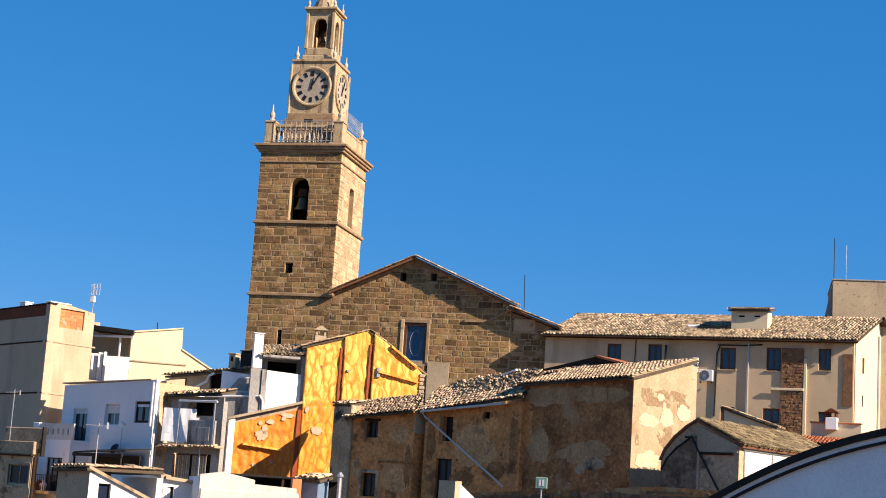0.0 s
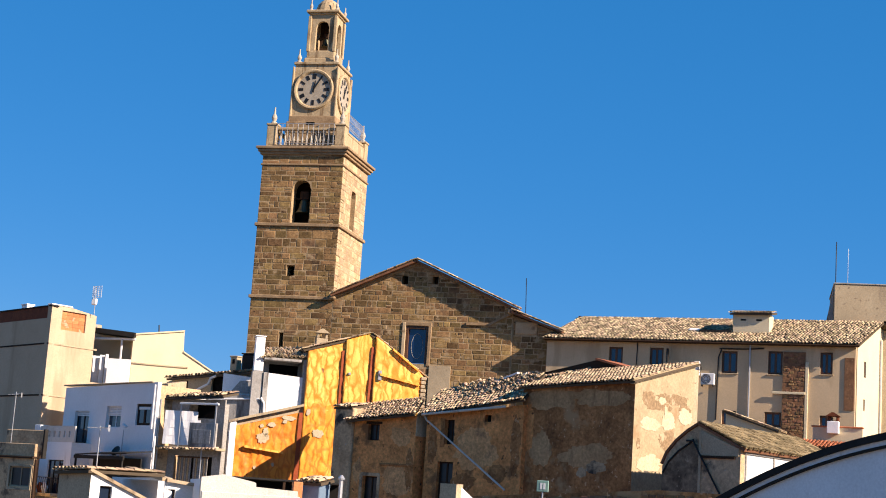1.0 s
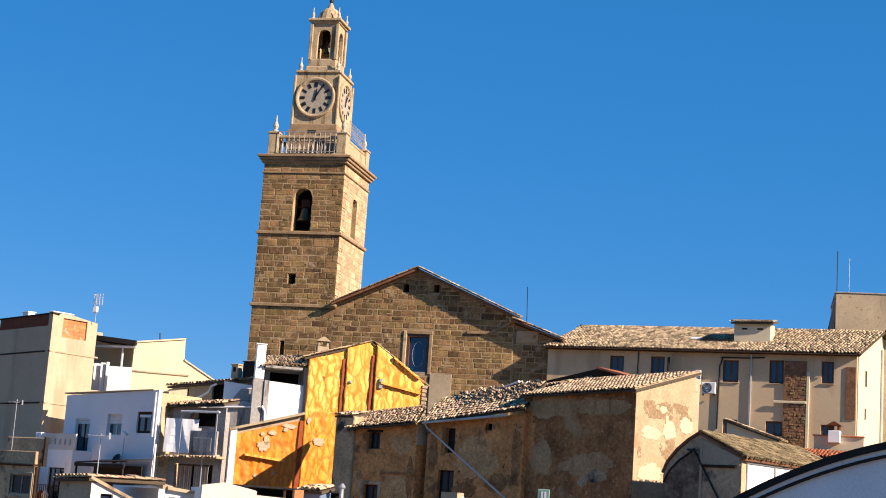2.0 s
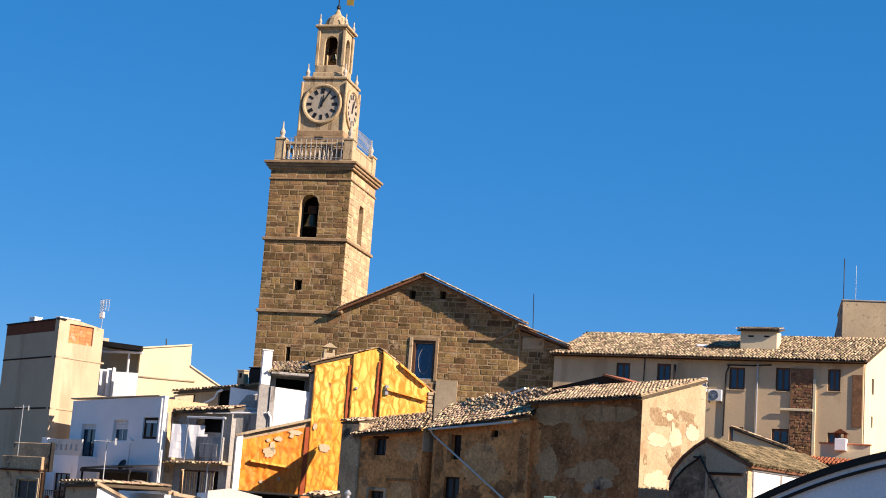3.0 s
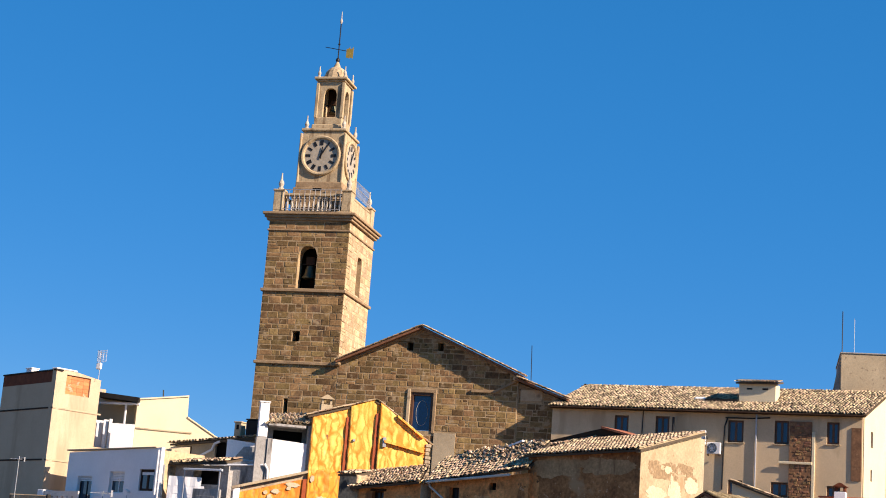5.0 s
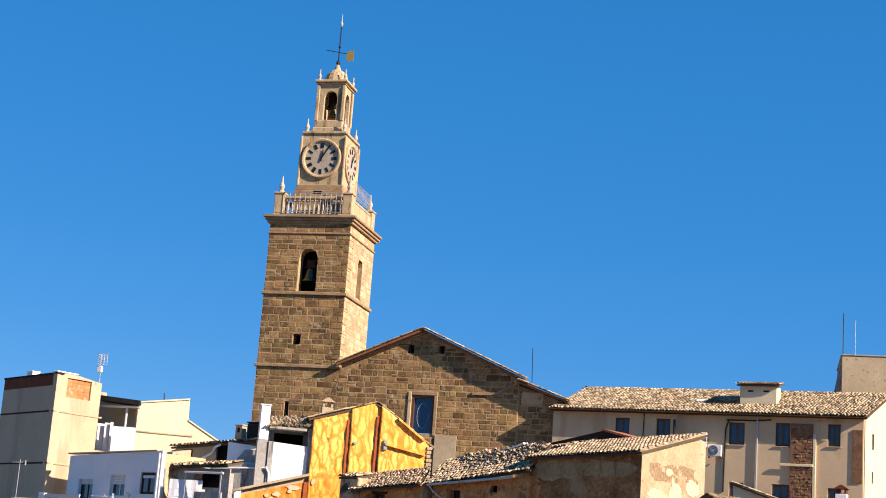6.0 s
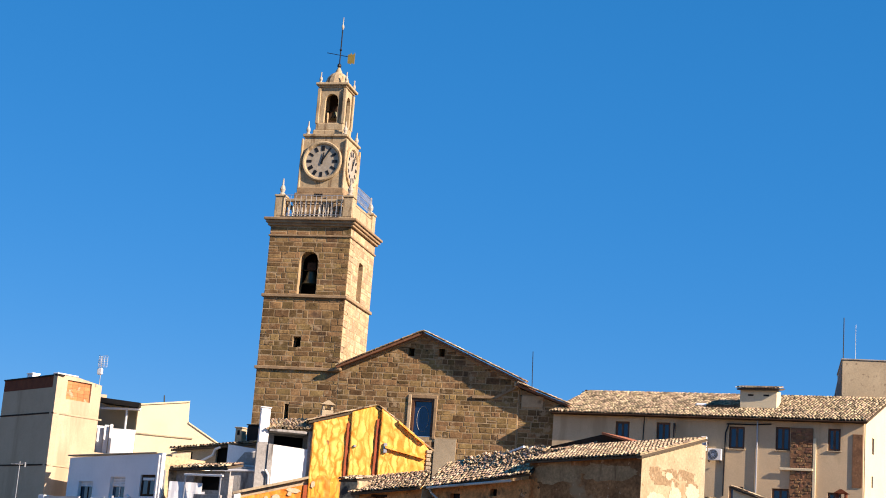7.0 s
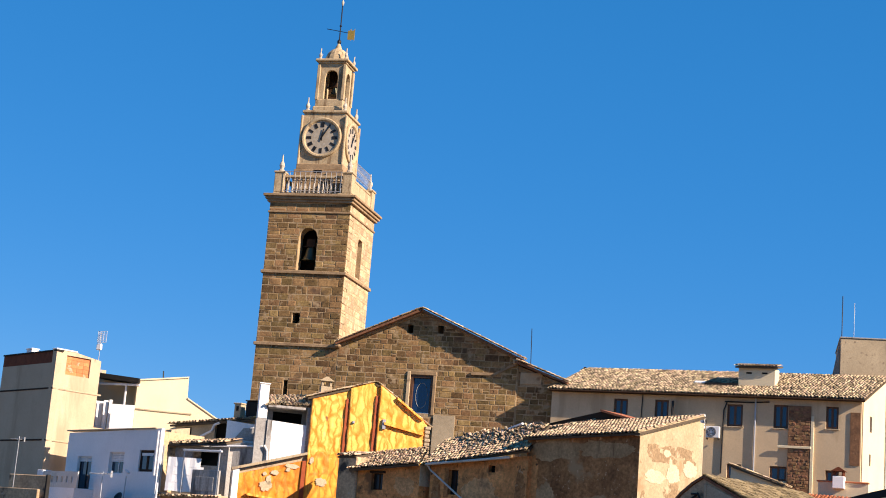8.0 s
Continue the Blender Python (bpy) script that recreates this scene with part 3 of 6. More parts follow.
def clock_face(parent, cx, cz, r, m=None):
    """Moulded ring, dial, hour marks and hands; front towards -y."""
    def disc(bm, rr, y0, y1, seg=48):
        lo = [bm.verts.new((cx + rr * math.cos(2 * math.pi * k / seg), y0, cz + rr * math.sin(2 * math.pi * k / seg))) for k in range(seg)]
        hi = [bm.verts.new((v.co.x, y1, v.co.z)) for v in lo]
        bm.faces.new(lo), bm.faces.new(hi[::-1])
        for k in range(seg):
            bm.faces.new((lo[k], hi[k], hi[(k + 1) % seg], lo[(k + 1) % seg]))

    bm = bmesh.new()
    seg = 48
    rings = []
    for rr, y in ((r, 0.0), (r, -0.16), (r * 0.95, -0.22), (r * 0.88, -0.20), (r * 0.83, -0.10), (r * 0.81, 0.0)):
        rings.append([bm.verts.new((cx + rr * math.cos(2 * math.pi * k / seg), y, cz + rr * math.sin(2 * math.pi * k / seg))) for k in range(seg)])
    for a, b in zip(rings, rings[1:]):
        for k in range(seg):
            bm.faces.new((a[k], a[(k + 1) % seg], b[(k + 1) % seg], b[k]))
    clock = part("clock", bm, tower_cream, parent, "round tower clock with a pale moulded stone ring", m)
    bm = bmesh.new()
    disc(bm, r * 0.82, -0.06, 0.0)
    part("dial", bm, dial_white, clock, "off-white dial")
    for k in range(12):
        bm = bmesh.new()
        thick = (0.13, 0.06, 0.09, 0.12, 0.09, 0.09, 0.10, 0.12, 0.14, 0.10, 0.08, 0.11)[k] * r / 1.6
        box(bm, -thick, thick, -0.09, -0.06, r * 0.53, r * 0.77)
        bmesh.ops.rotate(bm, verts=bm.verts, cent=(0, 0, 0), matrix=Matrix.Rotation(radians(30 * k), 3, "Y"))
        bmesh.ops.translate(bm, verts=bm.verts, vec=(cx, 0, cz))
        part("hour_mark", bm, dark_metal, clock)
    for name, ang, a, b, w in (("hour_hand", 8, -0.16, 0.44, 0.05), ("minute_hand", 32, -0.12, 0.66, 0.032)):
        bm = bmesh.new()
        prism(bm, (-w * r, a * r), (w * r, a * r), (w * 0.5 * r, b * r), (-w * 0.5 * r, b * r), -0.13, -0.11)
        bmesh.ops.rotate(bm, verts=bm.verts, cent=(0, 0, 0), matrix=Matrix.Rotation(radians(ang), 3, "Y"))
        bmesh.ops.translate(bm, verts=bm.verts, vec=(cx, 0, cz))
        part(name, bm, dark_metal, clock)


def bell(name, parent_pose, r, label):
    ob = new(name)
    ob.matrix_basis = parent_pose
    tagged(ob, label, "bell")
    bm = bmesh.new()
    turned(bm, [(r, 0), (r * 0.93, 0.08 * r), (r * 0.70, 0.5 * r), (r * 0.56, 1.1 * r), (r * 0.48, 1.45 * r), (r * 0.2, 1.65 * r)], seg=24)
    part("body", bm, bronze, ob)
    part("yoke", soft_box(-r * 0.55, r * 0.55, -0.14, 0.14, 1.6 * r, 2.6 * r, 0.05), wood_dark, ob, "heavy dark wooden yoke")
    part("axle", rods(0.05, ((-r * 1.5, 0, 1.7 * r), (r * 1.5, 0, 1.7 * r))), dark_metal, ob)
    return ob


def ring_course(parent, name, x0, x1, y0, y1, rows, mat):
    """String course or cornice round a square shaft: rows of (z0, z1, projection)."""
    for z0, z1, o in rows:
        part(name, soft_box(x0 - o, x1 + o, y0 - o, y1 + o, z0, z1, 0.03), mat, parent)


tower = place("bell_tower", -8.31, 118, 13.7, "tall square sandstone bell tower with clock stage and open lantern", "tower")
TW, TD = 6.65, 6.75
front_holes = [(-3.98, -2.45, 22.8, 26.2, True), (-3.92, -3.3, 18.55, 19.45), (-4.1, -3.74, 12.7, 14.2)]
tw_front = part("front_wall", wall(-TW, 0, BASE, 28.2, front_holes, thick=1.0), mortar, tower)
side_holes = [(2.75, 3.95, 22.8, 26.15, True)]
tw_right = part("side_wall", wall(0.0, TD, BASE, 28.2, side_holes, thick=1.0), mortar, tower, m=SIDE_RIGHT())
part("rear_wall", wall(-TW, -1.0, BASE, 28.2, [], y0=TD - 1.0, thick=1.0), mortar, tower)
part("niche_back", boxes((-1.1, -0.8, 2.6, 4.1, 22.74, 26.3)), trim_stone, tower)
# unseen dark board added to make the belfry inside read as shaded
part("belfry_screen", boxes((-4.6, -2.0, 2.4, 2.6, 22.2, 27.0)), wood_dark, tower)
part("side_wall", wall(-TD + 1.0, -1.0, BASE, 28.2, (), thick=1.0), mortar, tower, m=SIDE_LEFT(-TW, 0))
part("belfry_floor", boxes((-TW + 1, -1, 1, TD - 1, 21.8, 22.2)), wood_dark, tower)
ring_course(tower, "string_course", -TW, 0, 0, TD, [(16.82, 17.06, 0.16), (22.5, 22.74, 0.17)], trim_stone)
ring_course(tower, "cornice", -TW, 0, 0, TD, [(27.35, 27.5, 0.10), (28.2, 28.4, 0.2), (28.4, 28.62, 0.34), (28.62, 28.82, 0.48)], trim_stone)
# balustrade
ring_course(tower, "plinth", -TW + 0.1, -0.1, 0.1, TD - 0.1, [(28.82, 29.05, 0.0)], tower_cream)
for sx, sy in ((-TW + 0.1, 0.1), (-0.9, 0.1), (-TW + 0.1, TD - 0.9), (-0.9, TD - 0.9)):
    ped = part("pedestal", soft_box(sx, sx + 0.8, sy, sy + 0.8, 29.05, 30.62, 0.04), tower_cream, tower)
    part("pedestal_cap", soft_box(sx - 0.06, sx + 0.86, sy - 0.06, sy + 0.86, 30.62, 30.78, 0.03), tower_cream, ped)
    part("finial", spire(30.78, 1.4, 0.24), white_stone, tower, "pale carved stone finial", pose(sx + 0.4, sy + 0.4, 0))
for y in (0.3, TD - 0.7):
    part("hand_rail", soft_box(-TW + 0.9, -0.9, y, y + 0.4, 30.3, 30.5, 0.03), tower_cream, tower)
for x in (-TW + 0.3, -0.7):
    part("hand_rail", soft_box(x, x + 0.4, 0.9, TD - 0.9, 30.3, 30.5, 0.03), tower_cream, tower)
bm = bmesh.new()
turned(bm, [(r, z + 29.05) for r, z in ((0.085, 0), (0.085, 0.12), (0.05, 0.18), (0.11, 0.45), (0.06, 0.8), (0.045, 1.0), (0.09, 1.1), (0.09, 1.25))], seg=8)
first = part("baluster", bm, white_stone, tower, m=pose(-TW + 1.15, 0.5, 0))
for k in range(1, 13):
    copy_thing(first, pose(-TW + 1.15 + k * 0.362, 0.5, 0))
for k in range(13):
    copy_thing(first, pose(-0.5, 1.2 + k * 0.362, 0))
part("parapet_panel", soft_box(-0.42, -0.2, 0.9, TD - 0.9, 29.05, 30.2, 0.03), tower_cream, tower)
for z in (30.7, 31.25, 31.75):
    part("guard_rail", rods(0.03, ((-0.15, 1.3, z), (-0.15, 5.2, z))), zinc, tower)
for k in range(14):
    part("guard_bar", rods(0.022, ((-0.15, 1.3 + k * 0.3, 30.5), (-0.15, 1.3 + k * 0.3, 31.75))), zinc, tower)
bm = rods(0.018, ((0, 0, 29.0), (0, 0, 30.72)), seg=6)
bar = part("guard_bar", bm, zinc, tower, m=pose(-TW + 1.0, 0.02, 0))
for k in range(1, 12):
    copy_thing(bar, pose(-TW + 1.0 + k * 0.425, 0.02, 0))
for z in (29.15, 30.72):
    part("guard_rail", rods(0.028, ((-TW + 0.95, 0.02, z), (-0.95, 0.02, z))), zinc, tower)
# clock stage
C0, C1, CY0, CY1 = -5.22, -1.52, 1.5, 5.2
bm = bmesh.new()
n0 = [bm.verts.new(v) for v in ((C0 - 0.04, CY0, 31.0), (C1 + 0.04, CY0, 31.0), (C1 + 0.04, CY1, 31.0), (C0 - 0.04, CY1, 31.0))]
n1 = [bm.verts.new(v) for v in ((C0 + 0.1, CY0 + 0.1, 36.0), (C1 - 0.1, CY0 + 0.1, 36.0), (C1 - 0.1, CY1 - 0.1, 36.0), (C0 + 0.1, CY1 - 0.1, 36.0))]
bm.faces.new(n0), bm.faces.new(n1)
for i in range(4):
    j = (i + 1) % 4
    bm.faces.new((n0[i], n0[j], n1[j], n1[i]))
part("clock_stage", bm, tower_cream, tower)
part("stage_base", soft_box(C0 - 0.22, C1 + 0.22, CY0 - 0.22, CY1 + 0.22, 28.82, 31.25, 0.04), trim_stone, tower)
for z in (29.6, 30.3):
    part("stage_joint", soft_box(C0 - 0.26, C1 + 0.26, CY0 - 0.26, CY1 + 0.26, z, z + 0.08, 0.02), ashlar, tower)
part("stage_base", soft_box(C0 - 0.1, C1 + 0.1, CY0 - 0.1, CY1 + 0.1, 31.25, 31.75, 0.05), trim_stone, tower)
part("vent", boxes((-3.75, -3.05, CY0 - 0.235, CY0 - 0.20, 30.95, 31.2)), shade_black, tower)
part("stage_cornice", soft_box(C0 - 0.04, C1 + 0.04, CY0 - 0.04, CY1 + 0.04, 36.0, 36.22, 0.04), tower_cream, tower)
for sx in (C0, C1):
    for sy in (CY0, CY1):
        part("buttress", soft_box(sx - 0.09, sx + 0.09, sy - 0.09, sy + 0.09, 31.2, 35.8, 0.05), tower_cream, tower)
        part("finial", spire(36.2, 1.15, 0.19), white_stone, tower, "pale carved stone finial", pose(sx + (0.28 if sx == C0 else -0.28), sy + (0.28 if sy == CY0 else -0.28), 0))
clock_face(tower, -3.42, 33.92, 1.66, pose(0, CY0 + 0.03, 0))
clock_face(tower, 3.35, 33.92, 1.66, SIDE_RIGHT(C1 - 0.03, 0))
# lantern
L0, L1, LY0, LY1 = -4.45, -2.27, 2.27, 4.45
part("lantern_base", soft_box(L0 - 0.22, L1 + 0.22, LY0 - 0.22, LY1 + 0.22, 36.22, 36.75, 0.08), tower_cream, tower)
part("lantern_base", soft_box(L0 - 0.08, L1 + 0.08, LY0 - 0.08, LY1 + 0.08, 36.75, 37.35, 0.05), tower_cream, tower)
part("lantern_wall", wall(L0, L1, 37.35, 40.4, [(-3.92, -2.8, 37.4, 39.85, True)], y0=LY0, thick=0.3), tower_cream, tower)
# rear side closed in dark wood; its colour stands for shade inside
part("lantern_wall", wall(L0, L1, 37.35, 40.4, [], y0=LY1 - 0.3, thick=0.3), wood_dark, tower)
part("lantern_wall", wall(LY0 + 0.3, LY1 - 0.3, 37.35, 40.4, [(2.85, 3.87, 37.4, 39.85, True)], thick=0.3), tower_cream, tower, m=SIDE_RIGHT(L1, 0))
part("lantern_wall", wall(-LY1 + 0.3, -LY0 - 0.3, 37.35, 40.4, [], thick=0.3), tower_cream, tower, m=SIDE_LEFT(L0, 0))
for sx in (L0, L1):
    for sy in (LY0, LY1):
        part("pilaster", soft_box(sx - 0.13, sx + 0.13, sy - 0.13, sy + 0.13, 37.3, 40.3, 0.03), tower_cream, tower)
        part("finial", spire(40.75, 0.95, 0.15), white_stone, tower, "pale carved stone finial", pose(sx, sy, 0))
ring_course(tower, "lantern_cornice", L0, L1, LY0, LY1, [(40.4, 40.55, 0.12), (40.55, 40.75, 0.3)], tower_cream)
bm = bmesh.new()
turned(bm, [(1.05, 40.75), (1.0, 41.1), (0.85, 41.5), (0.6, 41.8), (0.3, 41.98), (0.22, 42.2), (0.1, 42.45)], -3.36, 3.36, 16)
part("dome", bm, tower_cream, tower)
bm = rods(0.05, ((-3.36, 3.36, 42.3), (-3.36, 3.36, 46.1)))
turned(bm, [(0.05, 42.4), (0.17, 42.55), (0.17, 42.7), (0.05, 42.85)], -3.36, 3.36, 10)
turned(bm, [(0.05, 43.9), (0.11, 44.0), (0.05, 44.1)], -3.36, 3.36, 10)
part("finial_rod", bm, dark_metal, tower, "dark iron finial rod")
bm = bmesh.new()
turned(bm, [(0.02, 45.7), (0.11, 45.95), (0.11, 46.1), (0.04, 46.25), (0.03, 46.85)], -3.36, 3.36, 10)
part("rod_tip", bm, white_stone, tower)
vane = part("weather_vane", rods(0.03, ((-4.5, 3.3, 43.75), (-2.3, 3.4, 43.35))), dark_metal, tower, "iron arrow weather vane with a gilded flag")
bm = bmesh.new()
for k in range(4):
    prism(bm, (-2.70 + 0.15 * k, 42.85), (-2.55 + 0.15 * k, 42.82 - 0.08 * (k % 2)), (-2.55 + 0.15 * k, 43.62 + 0.14 * (k % 2)), (-2.70 + 0.15 * k, 43.6), 3.36, 3.40)
part("vane_flag", bm, gilt, vane, "gilded flag")
inside = tower.matrix_basis
bell("bell", inside @ pose(-3.2, 0.85, 23.7), 0.68, "bronze bell hung in the arched belfry opening")
bell("bell", inside @ pose(-3.36, 3.36, 38.0), 0.42, "small bronze bell hung in the tower lantern")

# church nave
church = place("church", -8.31, 118, 13.7, "sandstone church with a low gable and clay-tiled roof", "church")
GABLE = [(0.0, 17.12), (6.55, 19.95), (14.1, 16.7)]
nave_holes = [(5.95, 7.7, 12.25, 15.1), (5.36, 5.86, 18.25, 18.95), (7.75, 8.22, 18.3, 19.0)]
gable_wall = part("gable_wall", wall(0.02, 14.1, BASE, GABLE, nave_holes, thick=0.9), mortar, church)
aisle_wall = part("aisle_wall", wall(14.1, 17.6, BASE, [(14.1, 16.15), (17.6, 15.0)], y0=0.12, thick=0.9), mortar, church)
part("side_wall", wall(1.1, 32.0, BASE, 14.6, thick=0.9), mortar, church, m=SIDE_RIGHT(17.6, 0.0))
part("rear_wall", boxes((0.02, 16.7, 31.0, 31.9, BASE, 14.6)), mortar, church)
OVER = 0.62
for a, b in (((-0.05, 17.2), (6.55, 20.06)), ((6.55, 20.06), (14.55, 16.6))):
    bm = bmesh.new()
    slab(bm, (a[0], -OVER, a[1]), (b[0] - a[0], 0, b[1] - a[1]), (0, 32, 0), 0.16)
    part("roof", bm, tile_rim, church)
bm = bmesh.new()
slab(bm, (14.0, -0.7, 16.45), (4.0, 0, -1.4), (0, 32, 0), 0.16)
part("roof", bm, tile_rim, church)
for a, b, s in (((0.0, 17.22), (6.5, 20.08), 1), ((14.6, 16.62), (6.6, 20.1), 2), ((18.0, 15.08), (14.1, 16.48), 3)):
    tiled_roof(church, (a[0], -OVER - 0.06 if s < 3 else -0.76, a[1]), (0, 0.8, 0), (b[0] - a[0], 0, b[1] - a[1]), seed=s, bed=False, jitter=0.02)
# moulded verge under the tiles, and the scar of an older, lower roof
for a, b, n in (((0.1, 16.95), (6.55, 19.75), "verge_moulding"), ((6.55, 19.75), (14.2, 16.45), "verge_moulding"), ((10.6, 15.3), (12.4, 15.32), "old_roof_line"), ((12.4, 15.32), (13.3, 15.83), "old_roof_line"), ((13.3, 15.83), (14.2, 16.3), "old_roof_line")):
    bm = bmesh.new()
    prism(bm, a, b, (b[0], b[1] + 0.2), (a[0], a[1] + 0.2), -0.22 if n[0] == "v" else -0.14, 0.0)
    part(n, bm, trim_stone, church)
part("kneeler", soft_box(-0.2, 0.3, -0.5, 0.1, 16.85, 17.25, 0.1), trim_stone, church, "carved stone roof kneeler")
part("kneeler", soft_box(13.75, 14.2, -0.4, 0.1, 16.25, 16.62, 0.06), ashlar, church, "pale stone roof kneeler")
part("rubble_panel", soft_box(14.3, 15.95, 0.05, 0.2, 14.8, 15.7, 0.04), ashlar, church, "pale patch of rubble stone")
win = part("window", boxes((5.95, 6.14, 0.05, 0.5, 12.25, 15.1), (7.51, 7.7, 0.05, 0.5, 12.25, 15.1), (6.14, 7.51, 0.05, 0.5, 14.9, 15.1)), wood_brown, church, "brown-framed church window with dark blue glass")
part("pane", boxes((6.14, 7.51, 0.32, 0.35, 12.3, 14.9)), pane_blue, win)
bm = bmesh.new()
for k in range(28):
    a0, a1 = 2 * math.pi * k / 28, 2 * math.pi * (k + 1) / 28
    rod(bm, (6.82 + 0.45 * math.cos(a0), 0.31, 13.6 + 0.95 * math.sin(a0)), (6.82 + 0.45 * math.cos(a1), 0.31, 13.6 + 0.95 * math.sin(a1)), 0.018, 5)
part("leading", bm, plaster_grey, win)
part("window_surround", soft_box(5.68, 5.95, -0.09, 0.3, 12.1, 15.35, 0.03), ashlar, church)
part("window_surround", soft_box(5.95, 7.95, -0.07, 0.1, 15.1, 15.38, 0.03), trim_stone, church)
part("window_surround", soft_box(7.7, 7.95, -0.07, 0.3, 12.1, 15.1, 0.03), trim_stone, church)
part("render_patch", boxes((7.95, 9.6, -0.07, 0.0, 9.0, 12.15)), plaster_ochre, church, "smooth grey-brown render patch")
part("lightning_rod", rods(0.03, ((14.3, 4, 16.6), (14.2, 4, 19.6))), dark_metal, church)


# small repeated fittings
def pipe(parent, pts, r=0.05, mat=None, name="drain_pipe", label=""):
    bm = bmesh.new()
    for a, b in zip(pts, pts[1:]):
        rod(bm, a, b, r)
    return part(name, bm, mat or zinc, parent, label)


def aerial(x, y, z, h, turn, label, arms=6, reach=0.9):
    """Mast with a boom and cross rods."""
    ob = place("tv_antenna", x, y, turn, label, "antenna", z=z)
    part("mast", rods(0.022, ((0, 0, 0), (0, 0, h))), zinc, ob)
    part("boom", rods(0.016, ((-reach * 0.6, 0, h * 0.95), (reach * 0.5, 0, h * 0.98))), zinc, ob)
    for k in range(arms):
        xx = -reach * 0.55 + k * reach / arms
        part("cross_rod", rods(0.01, ((xx, -0.16, h * 0.95 + 0.01), (xx, 0.16, h * 0.95 + 0.01))), zinc, ob)
    part("reflector", boxes((reach * 0.45, reach * 0.46, -0.06, 0.06, h * 0.95 - 0.12, h * 0.95 + 0.14)), zinc, ob)
    return ob


def dish(x, y, z, turn, r, mat, label):
    ob = place("satellite_dish", x, y, turn, label, "dish", z=z)
    bm = bmesh.new()
    turned(bm, [(0.02, 0.0), (r * 0.5, 0.05 * r), (r, 0.22 * r), (r, 0.26 * r), (r * 0.5, 0.09 * r), (0.02, 0.04 * r)], seg=16)
    part("reflector", bm, mat, ob, m=pose(0, 0, 0, 62, 0, 0))
    part("bracket", rods(0.02, ((0, 0, 0), (0, 0.3, 0)), ((0, 0.3, 0), (0, 0.3, -0.3))), dark_metal, ob)
    part("feed_arm", rods(0.012, ((0, 0, -r * 0.8), (0, -r * 0.9, 0))), dark_metal, ob)


def air_conditioner(parent_pose, w, h, label):
    ob = new("air_conditioner")
    ob.matrix_basis = parent_pose
    tagged(ob, label, "air conditioner")
    part("casing", soft_box(0, w, -0.32, 0, 0, h, 0.03), plastic_white, ob)
    bm = bmesh.new()
    for k in range(20):
        a0, a1 = 2 * math.pi * k / 20, 2 * math.pi * (k + 1) / 20
        for rr in (h * 0.18, h * 0.30, h * 0.40):
            rod(bm, (w * 0.4 + rr * math.cos(a0), -0.335, h / 2 + rr * math.sin(a0)), (w * 0.4 + rr * math.cos(a1), -0.335, h / 2 + rr * math.sin(a1)), 0.02, 5)
    part("fan_grille", bm, dark_metal, ob)
    part("bracket", boxes((0.05, 0.1, -0.34, 0.1, -0.12, -0.02), (w - 0.1, w - 0.05, -0.34, 0.1, -0.12, -0.02)), dark_metal, ob)


def chimney(name, x, y, heading, z0, z1, w, d, mat, label, cap=None, cap_mat=None, far=1.0):
    ob = place(name, x, y, heading, label, "chimney", z=z0, far=far)
    h = z1 - z0
    part("shaft", soft_box(-w / 2, w / 2, -d / 2, d / 2, 0, h, 0.03), mat, ob)
    if cap == "open":
        for sx in (-1, 1):
            for sy in (-1, 1):
                part("cap_post", soft_box(sx * (w / 2 - 0.1) - 0.07, sx * (w / 2 - 0.1) + 0.07, sy * (d / 2 - 0.1) - 0.07, sy * (d / 2 - 0.1) + 0.07, h, h + 0.32, 0.02), cap_mat or mat, ob)
        part("flue", boxes((-w / 2 + 0.18, w / 2 - 0.18, -d / 2 + 0.18, d / 2 - 0.18, h, h + 0.05)), shade_black, ob)
        bm = bmesh.new()
        prism(bm, (-w / 2 - 0.1, h + 0.32), (w / 2 + 0.1, h + 0.32), (0.06, h + 0.58), (-0.06, h + 0.58), -d / 2 - 0.1, d / 2 + 0.1)
        part("cap", bm, cap_mat or mat, ob)
    elif cap == "hole":
        part("cap", soft_box(-w / 2 - 0.05, w / 2 + 0.05, -d / 2 - 0.05, d / 2 + 0.05, h, h + 0.08, 0.02), mat, ob)
        part("flue_hole", boxes((-w * 0.18, w * 0.18, -d / 2 - 0.012, -d / 2 + 0.02, h - 0.4, h - 0.12)), shade_black, ob)
    else:
        part("cap", soft_box(-w / 2 - 0.05, w / 2 + 0.05, -d / 2 - 0.05, d / 2 + 0.05, h, h + 0.07, 0.02), mat, ob)
    return ob


def local(ob, x, y, z, turn=0):
    return ob.matrix_basis @ pose(x, y, z, 0, 0, turn)


def spot(ob, x, y):
    p = RAW[ob] @ Vector((x, y, 0))
    return p.x, p.y


def patch(cx, cz, rx, rz, y0, y1, seed, n=130):
    """Thin ragged-edged patch on a wall."""
    r = random.Random(seed)
    waves = [(r.uniform(0.06, 0.17) / (1 + 0.55 * i), r.uniform(0, 6.3)) for i in range(24)]
    bm = bmesh.new()
    ring = []
    for k in range(n):
        a = 2 * math.pi * k / n
        q = 0.95 + sum(w * math.sin((i + 1) * a + p) for i, (w, p) in enumerate(waves)) + r.uniform(-0.02, 0.02)
        ring.append((cx + rx * q * math.cos(a), cz + rz * q * math.sin(a)))
    lo = [bm.verts.new((x, y0, z)) for x, z in ring]
    hi = [bm.verts.new((x, y1, z)) for x, z in ring]
    bm.faces.new(lo), bm.faces.new(hi[::-1])
    for k in range(n):
        bm.faces.new((lo[k], hi[k], hi[(k + 1) % n], lo[(k + 1) % n]))
    return bm


